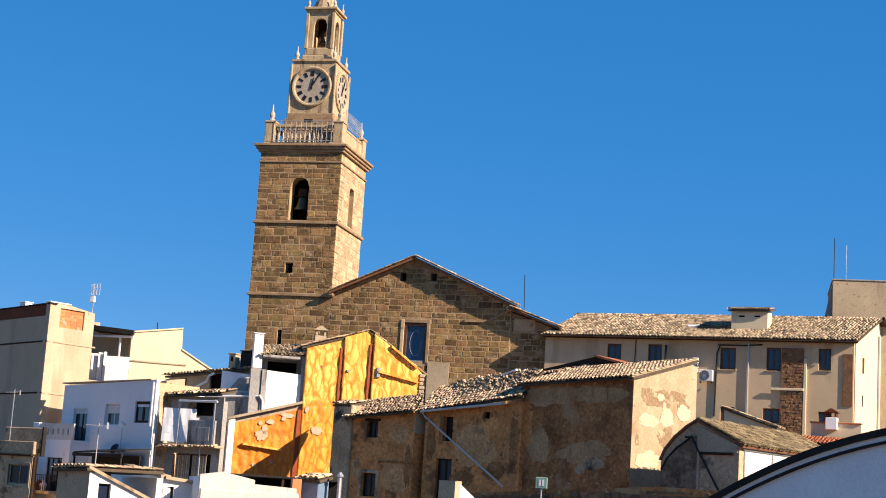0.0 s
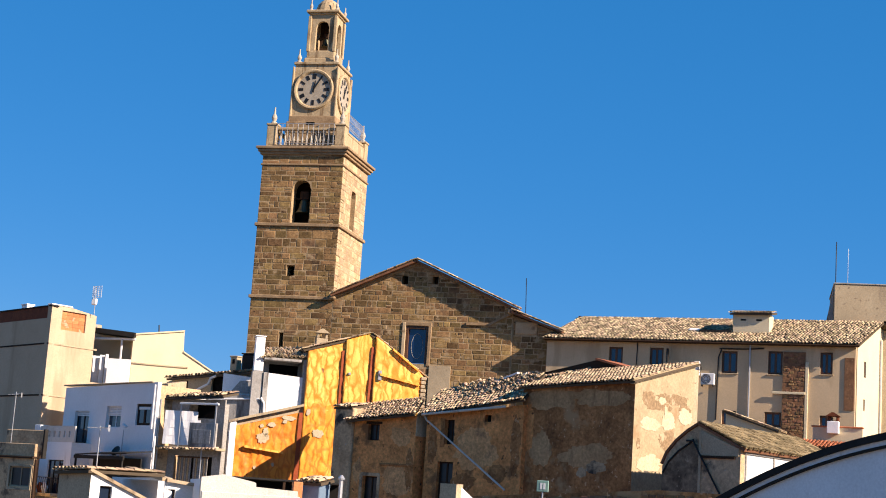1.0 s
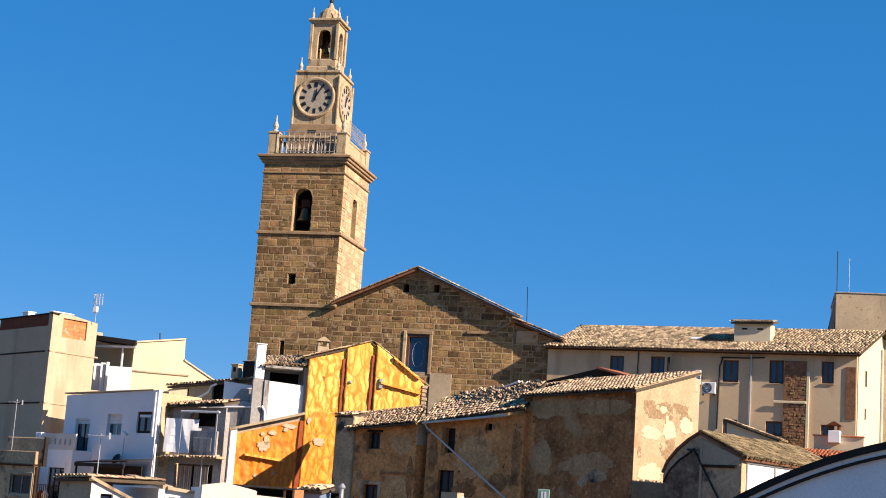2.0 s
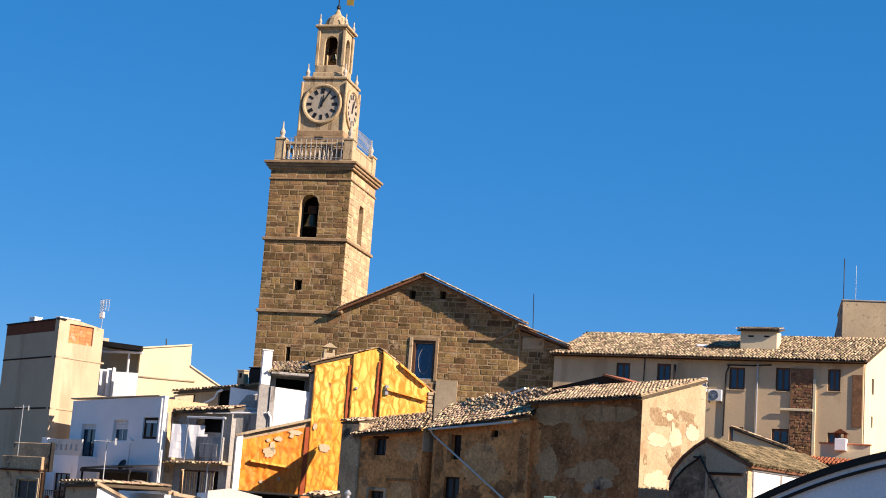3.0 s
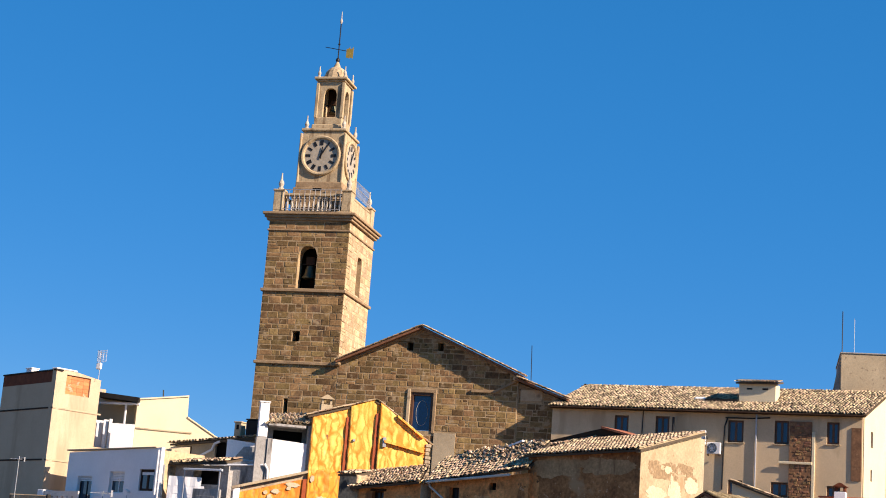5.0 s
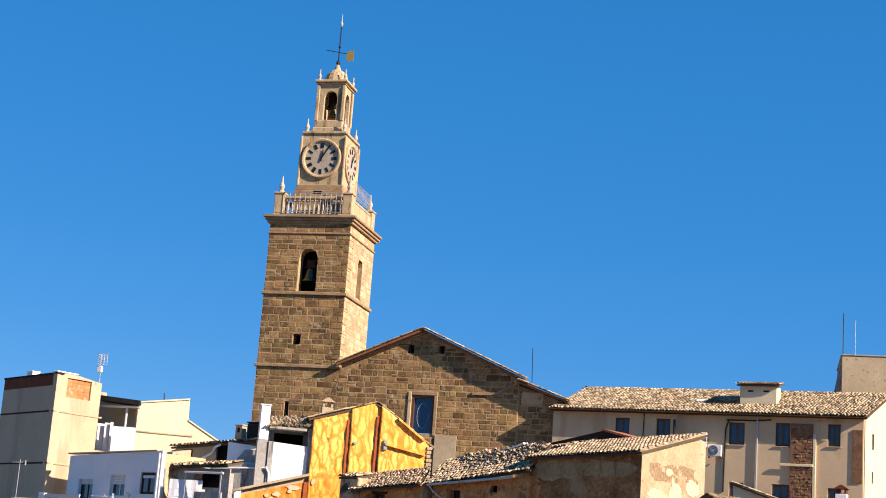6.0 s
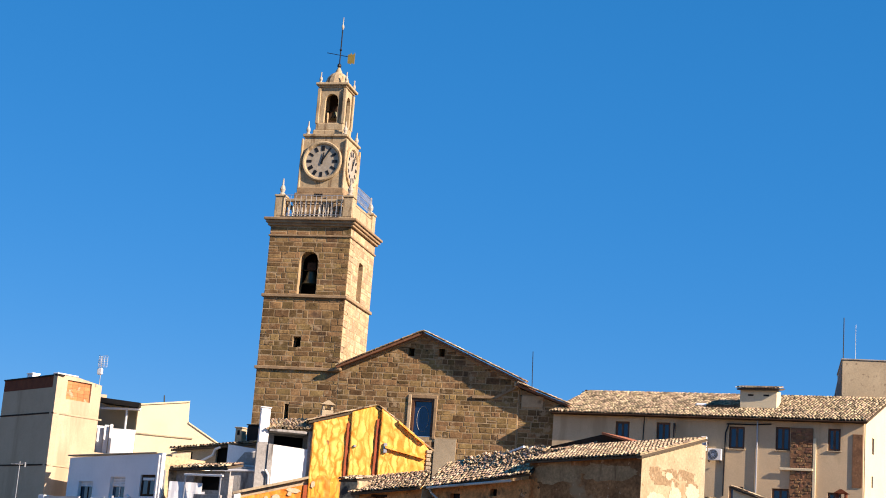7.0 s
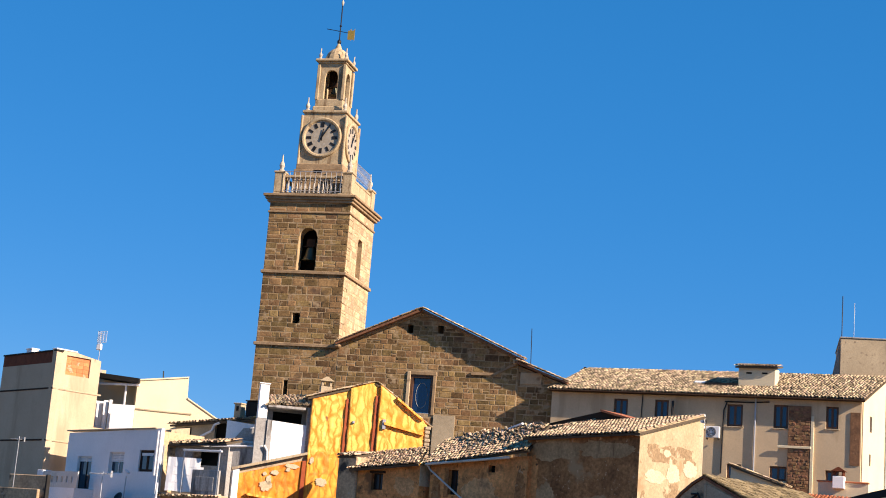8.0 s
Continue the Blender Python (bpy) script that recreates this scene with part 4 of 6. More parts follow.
# long building beside the church
long_house = place("long_building", 28.33, 105, 22, "long beige rendered building with a clay-tiled roof", "building")
lw = [(-17.3, -16.27, 12.62, 13.95), (-14.3, -13.3, 12.62, 13.97), (-9.13, -8.03, 12.3, 13.85), (-5.9, -4.9, 12.3, 13.92), (-2.36, -1.52, 12.4, 13.92),
      (-9.0, -8.02, 8.7, 9.7), (-6.05, -4.9, 8.7, 9.7), (-2.3, -1.4, 8.2, 9.6)]
part("front_wall", wall(-22.0, 0, -1, 14.42, lw), plaster_beige, long_house)
for k, (a, b, c, d) in enumerate(lw):
    window(long_house, a + 0.02, b - 0.02, c + 0.02, d - 0.02, 0.14, wood_brown, pane_dark, 1, 0, 0.13)
    if k < 5:
        part("window_sill", soft_box(a - 0.08, b + 0.08, -0.08, 0.15, c - 0.07, c - 0.004, 0.015), plaster_ochre, long_house)
END = pose(0, 0, 0, 0, 0, 82)
part("gable_wall", wall(0.45, 12, -1, [(0.45, 14.5), (6.2, 16.7), (12, 14.4)], [(2.2, 2.75, 12.5, 13.6), (2.2, 2.6, 10.2, 11.0), (7.4, 8.4, 11.8, 13.2)]), plaster_cream, long_house, m=END)
for a, b, c, d in ((2.2, 2.75, 12.5, 13.6), (2.2, 2.6, 10.2, 11.0), (7.4, 8.4, 11.8, 13.2)):
    window(long_house, a, b, c, d, 0.12, wood_brown, pane_dark, 0, m=END)
pipe(long_house, [END @ Vector((6.4, -0.08, 15.6)), END @ Vector((6.4, -0.08, 6.0))], 0.06)
part("rear_wall", boxes((-21.6, 1.2, 11.6, 12, -1, 14.4)), plaster_beige, long_house)
part("end_wall", boxes((-22.0, -21.6, 0.4, 11.6, -1, 14.4)), plaster_beige, long_house)
tiled_roof(long_house, (-22.1, -0.5, 14.45), (22.4, 0, 0), (0.9, 6.5, 2.4), seed=11, pieces=300, jitter=0.022, mat=tile_long, piece_mat=tile_long_piece)
tiled_roof(long_house, (-22.1, 12.5, 14.45), (24.4, 0, 0), (0.3, -6, 2.4), seed=12, run=0.6, pitch=0.4)
part("eaves_board", boxes((-22.05, 0.2, -0.42, -0.02, 14.3, 14.40)), wood_dark, long_house)
pipe(long_house, [(-22.05, -0.56, 14.36), (0.3, -0.56, 14.34)], 0.06, wood_dark, "gutter")
pipe(long_house, [(-7.15, -0.08, 14.3), (-7.15, -0.08, 6)], 0.06)
pipe(long_house, [(-15.2, -0.06, 14.3), (-15.25, -0.06, 12.2)], 0.035, dark_metal)
pipe(long_house, [(-9.15, -0.06, 13.95), (-9.35, -0.06, 13.4), (-9.4, -0.06, 9.0)], 0.05, dark_metal, "wall_cable")
pipe(long_house, [(-9.3, -0.06, 14.0), (-7.4, -0.06, 14.0), (-6.2, -0.06, 14.08)], 0.05, dark_metal, "wall_cable")
pipe(long_house, [(-12.95, -0.25, 13.9), (-12.95, -0.25, 12.9)], 0.09, dark_metal, "flue_pipe")
bm = wall(-4.85, -3.35, 6.0, 13.88, (), y0=-0.12, thick=0.12)
strip = part("brick_strip", bm, rubble, long_house, "bare brown rubble where render has fallen")
part("lintel", soft_box(-5.55, -3.3, -0.22, -0.12, 10.95, 11.12, 0.02), plaster_cream, long_house)
part("pilaster", soft_box(-3.33, -3.12, -0.14, 0.0, 6.0, 13.2, 0.02), plaster_cream, long_house)
part("corner_patch", soft_box(-0.72, -0.06, -0.06, 0.0, 10.0, 13.57, 0.01), rubble, long_house, "bare brown patch beside the corner")
vent = place("roof_dormer", *spot(long_house, -7.5, 2.6), 22, "pale cream rendered roof housing with a tiled lid", "chimney", z=15.3)
part("shaft", soft_box(-1.3, 1.3, -0.8, 0.8, 0, 1.45, 0.03), plaster_cream, vent)
for x in (-0.75, 0.35):
    part("vent_slot", boxes((x, x + 0.4, -0.81, -0.78, 0.95, 1.07)), shade_black, vent)
tiled_roof(vent, (-1.5, -1.05, 1.46), (3.0, 0, 0), (0, 2.1, 0.35), seed=13)
sky_l = place("roof_hatch", *spot(long_house, -11.6, 2.4), 22, "white rendered roof vent on clay tiles", "vent", z=15.28)
part("body", soft_box(-0.5, 0.4, -0.3, 0.3, 0, 0.42, 0.12), plaster_white, sky_l)
part("roof_recess", boxes((-11.15, -8.85, 1.6, 2.6, 15.25, 15.52)), canvas_grey, long_house, "dark sunken strip in the tiled roof")
air_conditioner(local(long_house, -10.45, -0.25, 11.4), 0.95, 0.8, "white outdoor air conditioner on a wall bracket")
air_conditioner(local(long_house, -10.92, -0.5, 12.0), 0.4, 1.0, "narrow white outdoor unit on the beige wall")
yard = place("yard_wall", *spot(long_house, 0, -3), 22, "low cream rendered yard wall with clay coping", "wall")
part("body", boxes((-2.3, 0.9, 0, 0.3, -2, 8.62)), plaster_cream, yard)
part("coping", soft_box(-2.4, 0.95, -0.1, 0.4, 8.62, 8.72, 0.03), tile_red, yard)
chimney("chimney", *spot(long_house, -0.95, -3.2), 22, 8.2, 9.0, 0.75, 0.7, plaster_white, "white rendered chimney with an open brick cap", "open", brick_brown)
terr = place("red_tiled_terrace", *spot(long_house, -0.4, -6.0), 22, "low terrace roof in red clay tiles", "roof")
part("body", boxes((-2.4, 1.2, 0, 2.6, -4, 7.1)), plaster_cream, terr)
tiled_roof(terr, (-2.5, -0.15, 7.12), (3.8, 0, -0.1), (0, 2.7, 0.55), mat=tile_red, seed=15)
lean = place("lean_to", *spot(long_house, -6.0, -3.5), 22, "pale lean-to shed with a sloping tiled roof", "shed")
part("body", wall(-2.0, 1.4, -2, [(-2.0, 9.3), (1.4, 8.2)], thick=2.5), plaster_cream, lean)
tiled_roof(lean, (1.6, -0.2, 8.2), (0, 2.9, 0), (-3.7, 0, 1.2), seed=14)

block = place("apartment_block", 28.55, 112, 12, "plain grey-beige rendered rooftop block", "building")
part("body", soft_box(0, 9, 0, 8, -1, 19.7, 0.04), plaster_ochre, block)
part("parapet_cap", soft_box(-0.06, 9.06, -0.06, 8.06, 19.7, 19.8, 0.02), plaster_grey, block)
part("stair_slope", wall(-0.45, -0.02, -1, [(-0.45, 17.2), (-0.02, 19.5)], y0=0.6, thick=2.0), plaster_grey, block)
for x, h in ((0.1, 3.1), (0.95, 2.6)):
    mast = place("radio_mast", *spot(block, x, 0.5), 0, "thin dark metal radio mast on a roof", "antenna", z=19.8)
    part("pole", rods(0.035 if x < 0.5 else 0.018, ((0, 0, 0), (0, 0, h))), dark_metal if x < 0.5 else zinc, mast)

# tall beige building and its cream neighbour
flats = place("apartment_building", -24.09, 96, 50, "tall beige rendered apartment building with a brick parapet", "building")
part("front_wall", wall(-7.55, 0, -3, 11.75), plaster_flats, flats)
part("brick_parapet", wall(-7.55, -0.03, 11.75, 12.45, y0=0.004, thick=0.15), brick_brown, flats, "red-brown brick parapet band")
part("parapet_cap", soft_box(-7.6, 0.05, -0.06, 0.46, 12.45, 12.55, 0.02), canvas_grey, flats)
# dark strips put the floor edges' shadow lines on the front as colour
for z in (10.15, 6.95):
    part("floor_line", soft_box(-7.55, -0.03, -0.03, 0.0, z - 0.05, z + 0.05, 0.01), wood_dark, flats)
FS = pose(0, 0, 0, 0, 0, 100)
side = part("side_wall", wall(0.45, 5.2, -3, [(0.45, 12.55), (1.5, 12.55), (3.45, 12.3), (3.46, 8.1), (5.2, 8.1)], [(0.8, 2.66, 11.1, 12.3)]), plaster_flats, flats, m=FS)
part("side_corner", boxes((0.0, 0.45, 0.0, 0.4, -3, 12.55)), plaster_flats, flats, m=FS)
for k in range(5):
    for j in range(4):
        part("brick", soft_box(0.81 + j * 0.4625 + 0.004, 0.81 + (j + 1) * 0.4625 - 0.004, 0.12, 0.3, 11.11 + k * 0.237, 11.11 + (k + 1) * 0.237 - 0.006, 0.004), brick_orange, side)
part("parapet_cap", soft_box(-0.05, 1.55, -0.05, 0.45, 12.56, 12.64, 0.02), plaster_white, flats, m=FS)
for z in (10.15, 6.95):
    part("floor_line", soft_box(0.0, 3.7, -0.05, 0.0, z - 0.05, z + 0.05, 0.01), plaster_ochre, flats, m=FS)
part("rear_wall", boxes((-7.55, -7.15, 0.4, 6, -3, 12.4)), plaster_beige, flats)
part("roof", boxes((-7.15, -3.4, 0.4, 5.0, 11.9, 12.1)), plaster_grey, flats)
part("roof", boxes((-3.4, -0.8, 0.4, 1.2, 11.9, 12.1)), plaster_grey, flats)
chimney("roof_box", *spot(flats, -6.0, 1.2), 50, 12.4, 13.0, 0.8, 0.5, plaster_white, "small white box on a flat roof")
grid = place("grid_antenna", -21.95, 98.1, 25, "grey metal grid antenna on a mast", "antenna", z=13.4)
for sx in (-1, 1):
    bars = [((0.03 * sx, -0.1, 0.12 * k), (0.34 * sx, 0.12, 0.12 * k + 0.06)) for k in range(7)]
    part("reflector_panel", rods(0.014, *bars, ((0.34 * sx, 0.12, 0.06), (0.34 * sx, 0.12, 0.78)), ((0.03 * sx, -0.1, 0.0), (0.03 * sx, -0.1, 0.72)), ((0.19 * sx, 0.01, 0.03), (0.19 * sx, 0.01, 0.75)), seg=6), zinc, grid)
part("mast", rods(0.022, ((0, 0.02, -1.1), (0, 0.02, 0.75))), zinc, grid)
box_ = place("antenna_box", -22.0, 98.15, 20, "white plastic antenna amplifier box", "box", z=12.95)
part("body", soft_box(-0.18, 0.18, -0.1, 0.1, 0, 0.42, 0.05), plastic_white, box_)

cream = place("cream_house", -22.11, 100, 20, "cream rendered house with a covered roof terrace", "house")
part("terrace_wall", wall(-1.0, 2.95, -2, 8.1), plaster_white, cream)
part("back_wall", wall(-2.6, 2.95, 8.1, 11.6, [(1.9, 2.45, 8.6, 10.5, True)], y0=1.6), plaster_cream, cream)
# black panel stands for the shaded room behind the arch
part("doorway", boxes((1.9, 2.45, 2.0, 2.05, 8.1, 10.6)), shade_black, cream)
bm = bmesh.new()
slab(bm, (-0.25, -0.3, 11.72), (3.3, 0, -0.3), (-0.6, 2.6, 0.05), 0.3)
part("canopy", bm, canvas_grey, cream, "dark grey metal terrace canopy")
part("canopy_beam", soft_box(-0.3, 2.95, -0.05, 0.08, 10.95, 11.1, 0.02), plastic_white, cream)
for x, w in ((-0.35, 0.34), (0.05, 0.42), (0.55, 0.3), (0.95, 0.2)):
    part("terrace_screen", soft_box(0, w, -0.04, 0.02, 8.0, 10.1 - 0.5 * w, 0.02), cloth_white, cream, "white folded terrace blind", pose(x, -0.12, 0, 0, 0, 38))
part("post", soft_box(1.95, 2.05, -0.08, 0.04, 8.0, 11.0, 0.01), plastic_white, cream)
part("terrace_parapet", soft_box(0, 1.5, -0.1, 0.02, 8.0, 9.7, 0.02), plaster_white, cream, "", pose(1.4, -0.5, 0, 0, 0, 15))
cream_b = place("cream_extension", -19.47, 99, -15, "pale yellow rendered wall stepping down by a roof", "house")
CR = [(0, 11.3), (3.2, 11.8), (3.25, 10.45), (5.2, 9.35), (6.3, 8.9)]
part("wall", wall(0, 6.3, -2, CR), plaster_cream, cream_b)
part("ledge", soft_box(-0.05, 3.6, -0.08, 0.0, 9.45, 9.55, 0.02), plaster_ochre, cream_b)
for a, b in zip(CR, CR[1:]):
    if b[0] - a[0] > 0.2:
        bm = bmesh.new()
        prism(bm, a, b, (b[0], b[1] + 0.09), (a[0], a[1] + 0.09), -0.09, 0.5)
        part("coping", bm, plaster_cream, cream_b)
part("left_wall", wall(-5, -0.4, -2, 11.2), plaster_cream, cream_b, m=SIDE_LEFT(0, 0))
pipe(cream_b, [(1.6, 0.2, 11.5), (1.55, 0.2, 12.1)], 0.04, dark_metal, "vent_pipe")

# beige house below the flats
beige = place("beige_house", -20.96, 84, 35, "weathered beige house with a flat roof terrace", "house")
part("front_wall", wall(-3.6, -0.3, -4, 2.85, [(-2.15, -0.5, 1.35, 2.4)], thick=0.2), plaster_drab, beige)
window(beige, -2.15, -0.5, 1.35, 2.4, 0.1, plaster_ochre, pane_black, 1, label="pale-framed sliding window")
for x0, x1, z0, z1 in ((-2.3, -2.15, 1.25, 2.5), (-0.5, -0.38, 1.25, 2.5), (-2.15, -0.5, 2.4, 2.52), (-2.3, -0.38, 1.16, 1.25)):
    part("window_surround", soft_box(x0, x1, -0.04, 0.1, z0, z1, 0.01), plaster_ochre, beige)
part("cornice", soft_box(-3.6, -0.28, -0.14, 0.1, 2.85, 2.95, 0.02), wood_dark, beige)
part("parapet", soft_box(-3.6, -0.32, 0.0, 0.2, 2.95, 3.65, 0.03), plaster_shed, beige, "stained grey stone terrace parapet")
part("upper_parapet", soft_box(-4.2, -1.1, 1.2, 1.35, 2.9, 4.45, 0.04), plaster_shed, beige)
bm = bmesh.new()
slab(bm, (-3.6, 0.45, 2.88), (3.2, 0, 0), (-5.6, 4.6, 0), 6.8)
part("rear_body", bm, plaster_drab, beige)
# added dark pipe and post hide the sunlit ends of the walls
pipe(beige, [(-0.24, 0.1, 2.84), (-0.24, 0.1, -4)], 0.08, wood_dark, "corner_pipe")
part("corner_post", soft_box(-1.12, -0.98, 1.15, 1.4, 2.9, 4.5, 0.02), canvas_grey, beige)
aerial(*spot(beige, -3.4, 0.9), 2.9, 3.6, 20, "old bent television antenna", 3, 0.8)

# white house
white_house = place("white_house", -15.65, 88, 45, "whitewashed house in shade with a roof terrace", "house")
ww = [(-8.26, -6.73, 4.1, 6.0), (-4.93, -3.4, 5.05, 6.28), (-1.9, -0.45, 5.2, 6.42)]
part("front_wall", wall(-10.0, 0, -4, [(-10.0, 4.0), (-9.54, 4.0), (-9.53, 7.4), (0, 7.65)], ww, thick=0.22), plaster_white, white_house)
window(white_house, *ww[0][:4], 0.2, wood_dark, pane_dark, 1, shutter=0.16, label="balcony door under a white roller shutter box")
window(white_house, *ww[1][:4], 0.2, plastic_white, pane_dark, 1, shutter=0.45)
window(white_house, *ww[2][:4], 0.1, wood_dark, pane_dark, 1, 0, 0.14, label="dark framed window with a pale blind")
part("blind", boxes((-1.72, -0.62, 0.06, 0.09, 6.1, 6.25)), plastic_white, white_house)
part("coping", soft_box(-9.6, -0.35, -0.1, 0.5, 7.62, 7.7, 0.02), plaster_ochre, white_house, m=pose(0, 0, 0, 0, -0.75, 0) @ pose(0, 0, 0.0))
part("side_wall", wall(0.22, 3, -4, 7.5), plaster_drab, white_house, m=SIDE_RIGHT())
part("rear_wall", boxes((-9.1, -0.4, 3.3, 3.7, -4, 7.3)), plaster_white, white_house)
part("left_wall", wall(-3.7, -0.4, -4, 7.3), plaster_white, white_house, m=SIDE_LEFT(-9.53, 0))
pipe(white_house, [(-0.1, -0.12, 7.5), (-0.1, -0.12, 5.0)], 0.055, plastic_white)
pipe(white_house, [(0.3, -0.1, 4.6), (0.35, -0.1, 0)], 0.06, plastic_white)
# its projecting bay with the balcony
bay = part("bay", wall(-10.35, -6.2, -4, 3.95, [(-8.6, -6.9, 1.0, 3.0)], y0=-1.3, thick=0.25), plaster_white, white_house)
part("bay_side", boxes((-6.45, -6.2, -1.05, -0.0, -4, 3.95)), plaster_white, white_house)
part("bay_roof", boxes((-10.35, -6.2, -1.3, 0, 3.95, 4.05)), plaster_white, white_house)
part("bay_pier", soft_box(-10.4, -9.75, -1.35, -0.7, 4.05, 5.05, 0.03), plaster_white, white_house)
bm = wall(-9.75, -6.0, 4.05, 5.0, [(-9.4 + 0.55 * k, -9.2 + 0.55 * k, 4.35, 4.7) for k in range(6)], y0=-1.3, thick=0.1)
part("balustrade", bm, plaster_lime, white_house, "grey pierced balcony parapet")
window(white_house, -8.6, -6.9, 1.0, 3.0, -1.2, wood_dark, pane_dark, 2, label="dark balcony door with curtains")
part("balcony_slab", soft_box(-10.9, -6.4, -2.3, -1.3, 0.85, 1.05, 0.03), plaster_ochre, white_house)
bm = rods(0.02, ((-10.8, -2.25, 1.95), (-6.5, -2.25, 1.95)), *[((-10.8 + 0.215 * k, -2.25, 1.05), (-10.8 + 0.215 * k, -2.25, 1.95)) for k in range(21)])
part("balcony_rail", bm, dark_metal, white_house)
for k, (c, x) in enumerate(((cloth_white, -9.7), (tile_red, -8.9), (foam_dark, -8.2), (cloth_white, -7.7))):
    plant = place("flower_pot" if k % 2 else "laundry_bundle", *spot(white_house, x, -1.9), 45, "small clutter standing on a balcony floor", "pot", z=1.05)
    bm = bmesh.new()
    turned(bm, [(0.14, 0), (0.2, 0.3), (0.22, 0.32), (0.18, 0.4), (0.08, 0.6)], seg=10)
    part("body", bm, c, plant)
aw = place("terrace_awning", *spot(white_house, -5.3, -1.6), 45, "dark ragged awning frame over a small yard", "awning")
bm = bmesh.new()
slab(bm, (0, 0, 3.4), (5.2, 0, 0.15), (0.4, 1.4, 0.2), 0.06)
part("sheet", bm, canvas_grey, aw)
part("beam", soft_box(0, 5.0, -0.08, 0.04, 3.15, 3.35, 0.02), canvas_grey, aw)
for x in (0.1, 2.5, 4.8):
    part("post", soft_box(x, x + 0.1, -0.05, 0.05, -4, 3.2, 0.01), canvas_grey, aw)
part("back_panel", boxes((0.1, 4.9, 1.2, 1.3, 1.6, 3.3)), canvas_grey, aw)
dish(*spot(white_house, -2.75, -0.5), 3.65, 40, 0.32, dark_metal, "dark satellite dish on a wall bracket")
lampw = place("wall_lamp", *spot(white_house, -2.5, -0.35), 45, "white lamp on a thin bent pole", "lamp", z=3.3)
part("pole", rods(0.03, ((0, 0, 0), (0.05, 0, 1.6))), zinc, lampw)
part("head", soft_box(-0.3, 0.1, -0.1, 0.1, 1.6, 1.72, 0.03), plastic_white, lampw, m=pose(0, 0, 0, 0, 25, 0) @ pose(-0.6, 0, 0.05))

# terraced houses between the white and the orange ones
NEAR, MID, DEEP = 0.967, 1.037, 1.052
grey = place("grey_terrace_house", -12.28, 90, 30, "grey cement house with stacked roof terraces", "house", far=NEAR)
part("front_wall", wall(-4.4, 0.3, -3, 7.0, [(-3.1, -0.3, 1.2, 3.7), (-2.3, -0.4, 5.9, 6.75)], thick=0.1), plaster_grey, grey)
# black panels behind the openings, painted as the shade indoors
part("recess", boxes((-3.2, -0.2, 0.5, 0.6, 1.1, 3.8)), shade_black, grey)
part("recess", boxes((-2.3, -0.4, 0.8, 0.9, 5.8, 6.8)), shade_black, grey)
for x in (-2.95, -1.75):
    leaf = part("shutter", soft_box(x - 0.02, x + 1.06, 0.13, 0.20, 3.6, 3.68, 0.01), wood_brown, grey, "dark slatted wooden shutter")
    for k in range(7):
        part("slat", boxes((x + 0.15 * k, x + 0.15 * k + 0.11, 0.15, 0.18, 2.0, 3.6)), plaster_drab if k % 2 else plaster_grey, leaf)
part("left_wall", wall(-2.0, -0.3, -3, [(-2.0, 8.2), (-0.3, 7.9)]), plaster_ochre, grey, m=SIDE_LEFT(-4.7, 0))
tiled_roof(grey, (-4.6, -0.45, 6.98), (5.0, 0, 0.25), (0, 1.5, 0.3), seed=31, jitter=0.04, gaps=0.1)
pipe(grey, [(-4.6, -0.5, 6.9), (0.5, -0.5, 7.1)], 0.06, dark_metal, "gutter")
pipe(grey, [(-4.2, -0.45, 6.9), (-4.3, -0.4, 6.2), (-3.9, -0.2, 5.9)], 0.06, zinc)
part("balcony_slab", soft_box(-3.9, 0.6, -0.9, 0.0, 4.05, 4.2, 0.02), plaster_ochre, grey)
tiled_roof(grey, (-3.95, -1.0, 3.95), (4.5, 0, 0.1), (0, 0.5, 0.12), seed=32, jitter=0.03, bed=False)
# grey of this wall and panel stands for shadow on the white parapet
part("balcony_wall", soft_box(-1.5, 0.45, -0.85, -0.7, 4.2, 5.6, 0.02), plaster_grey, grey)
part("balcony_panel", soft_box(-1.2, 0.1, -0.88, -0.85, 4.4, 5.2, 0.01), plaster_grey, grey)
part("beam", soft_box(-2.3, 0.5, -0.9, -0.78, 6.62, 6.74, 0.02), plastic_white, grey)
for x, z0, z1 in ((-2.25, 4.2, 6.7), (0.3, 4.2, 6.8), (-3.8, 4.2, 6.9), (-0.5, 1.0, 4.05), (-3.75, 1.0, 4.05)):
    part("post", soft_box(x, x + 0.07, -0.87, -0.8, z0, z1, 0.01), zinc, grey)
# sunlit stretch of the same white parapet, modelled as thin wavy panels
sheet = place("hung_bed_sheet", *spot(grey, -3.2, -1.02), 12, "white sheets hung out in the sun to dry", "sheet", far=NEAR)
for k, (z0, z1, w) in enumerate(((5.72, 6.25, 2.0), (5.26, 5.76, 2.2), (4.80, 5.30, 2.15), (4.3, 4.84, 2.3))):
    bm = bmesh.new()
    cols = []
    for i in range(13):
        x = i * w / 12
        y = 0.012 * math.sin(i * 1.7 + k) - 0.02 * k
        lo = z0 - 0.015 * math.sin(i * 0.9 + k)
        cols.append((bm.verts.new((x, y - 0.03, lo)), bm.verts.new((x, y, z1)), bm.verts.new((x, y + 0.02, z1)), bm.verts.new((x, y - 0.01, lo))))
    for c, d in zip(cols, cols[1:]):
        for i in range(4):
            bm.faces.new((c[i], c[(i + 1) % 4], d[(i + 1) % 4], d[i]))
    bm.faces.new(cols[0]), bm.faces.new(cols[-1][::-1])
    part("sheet", bm, cloth_white, sheet)
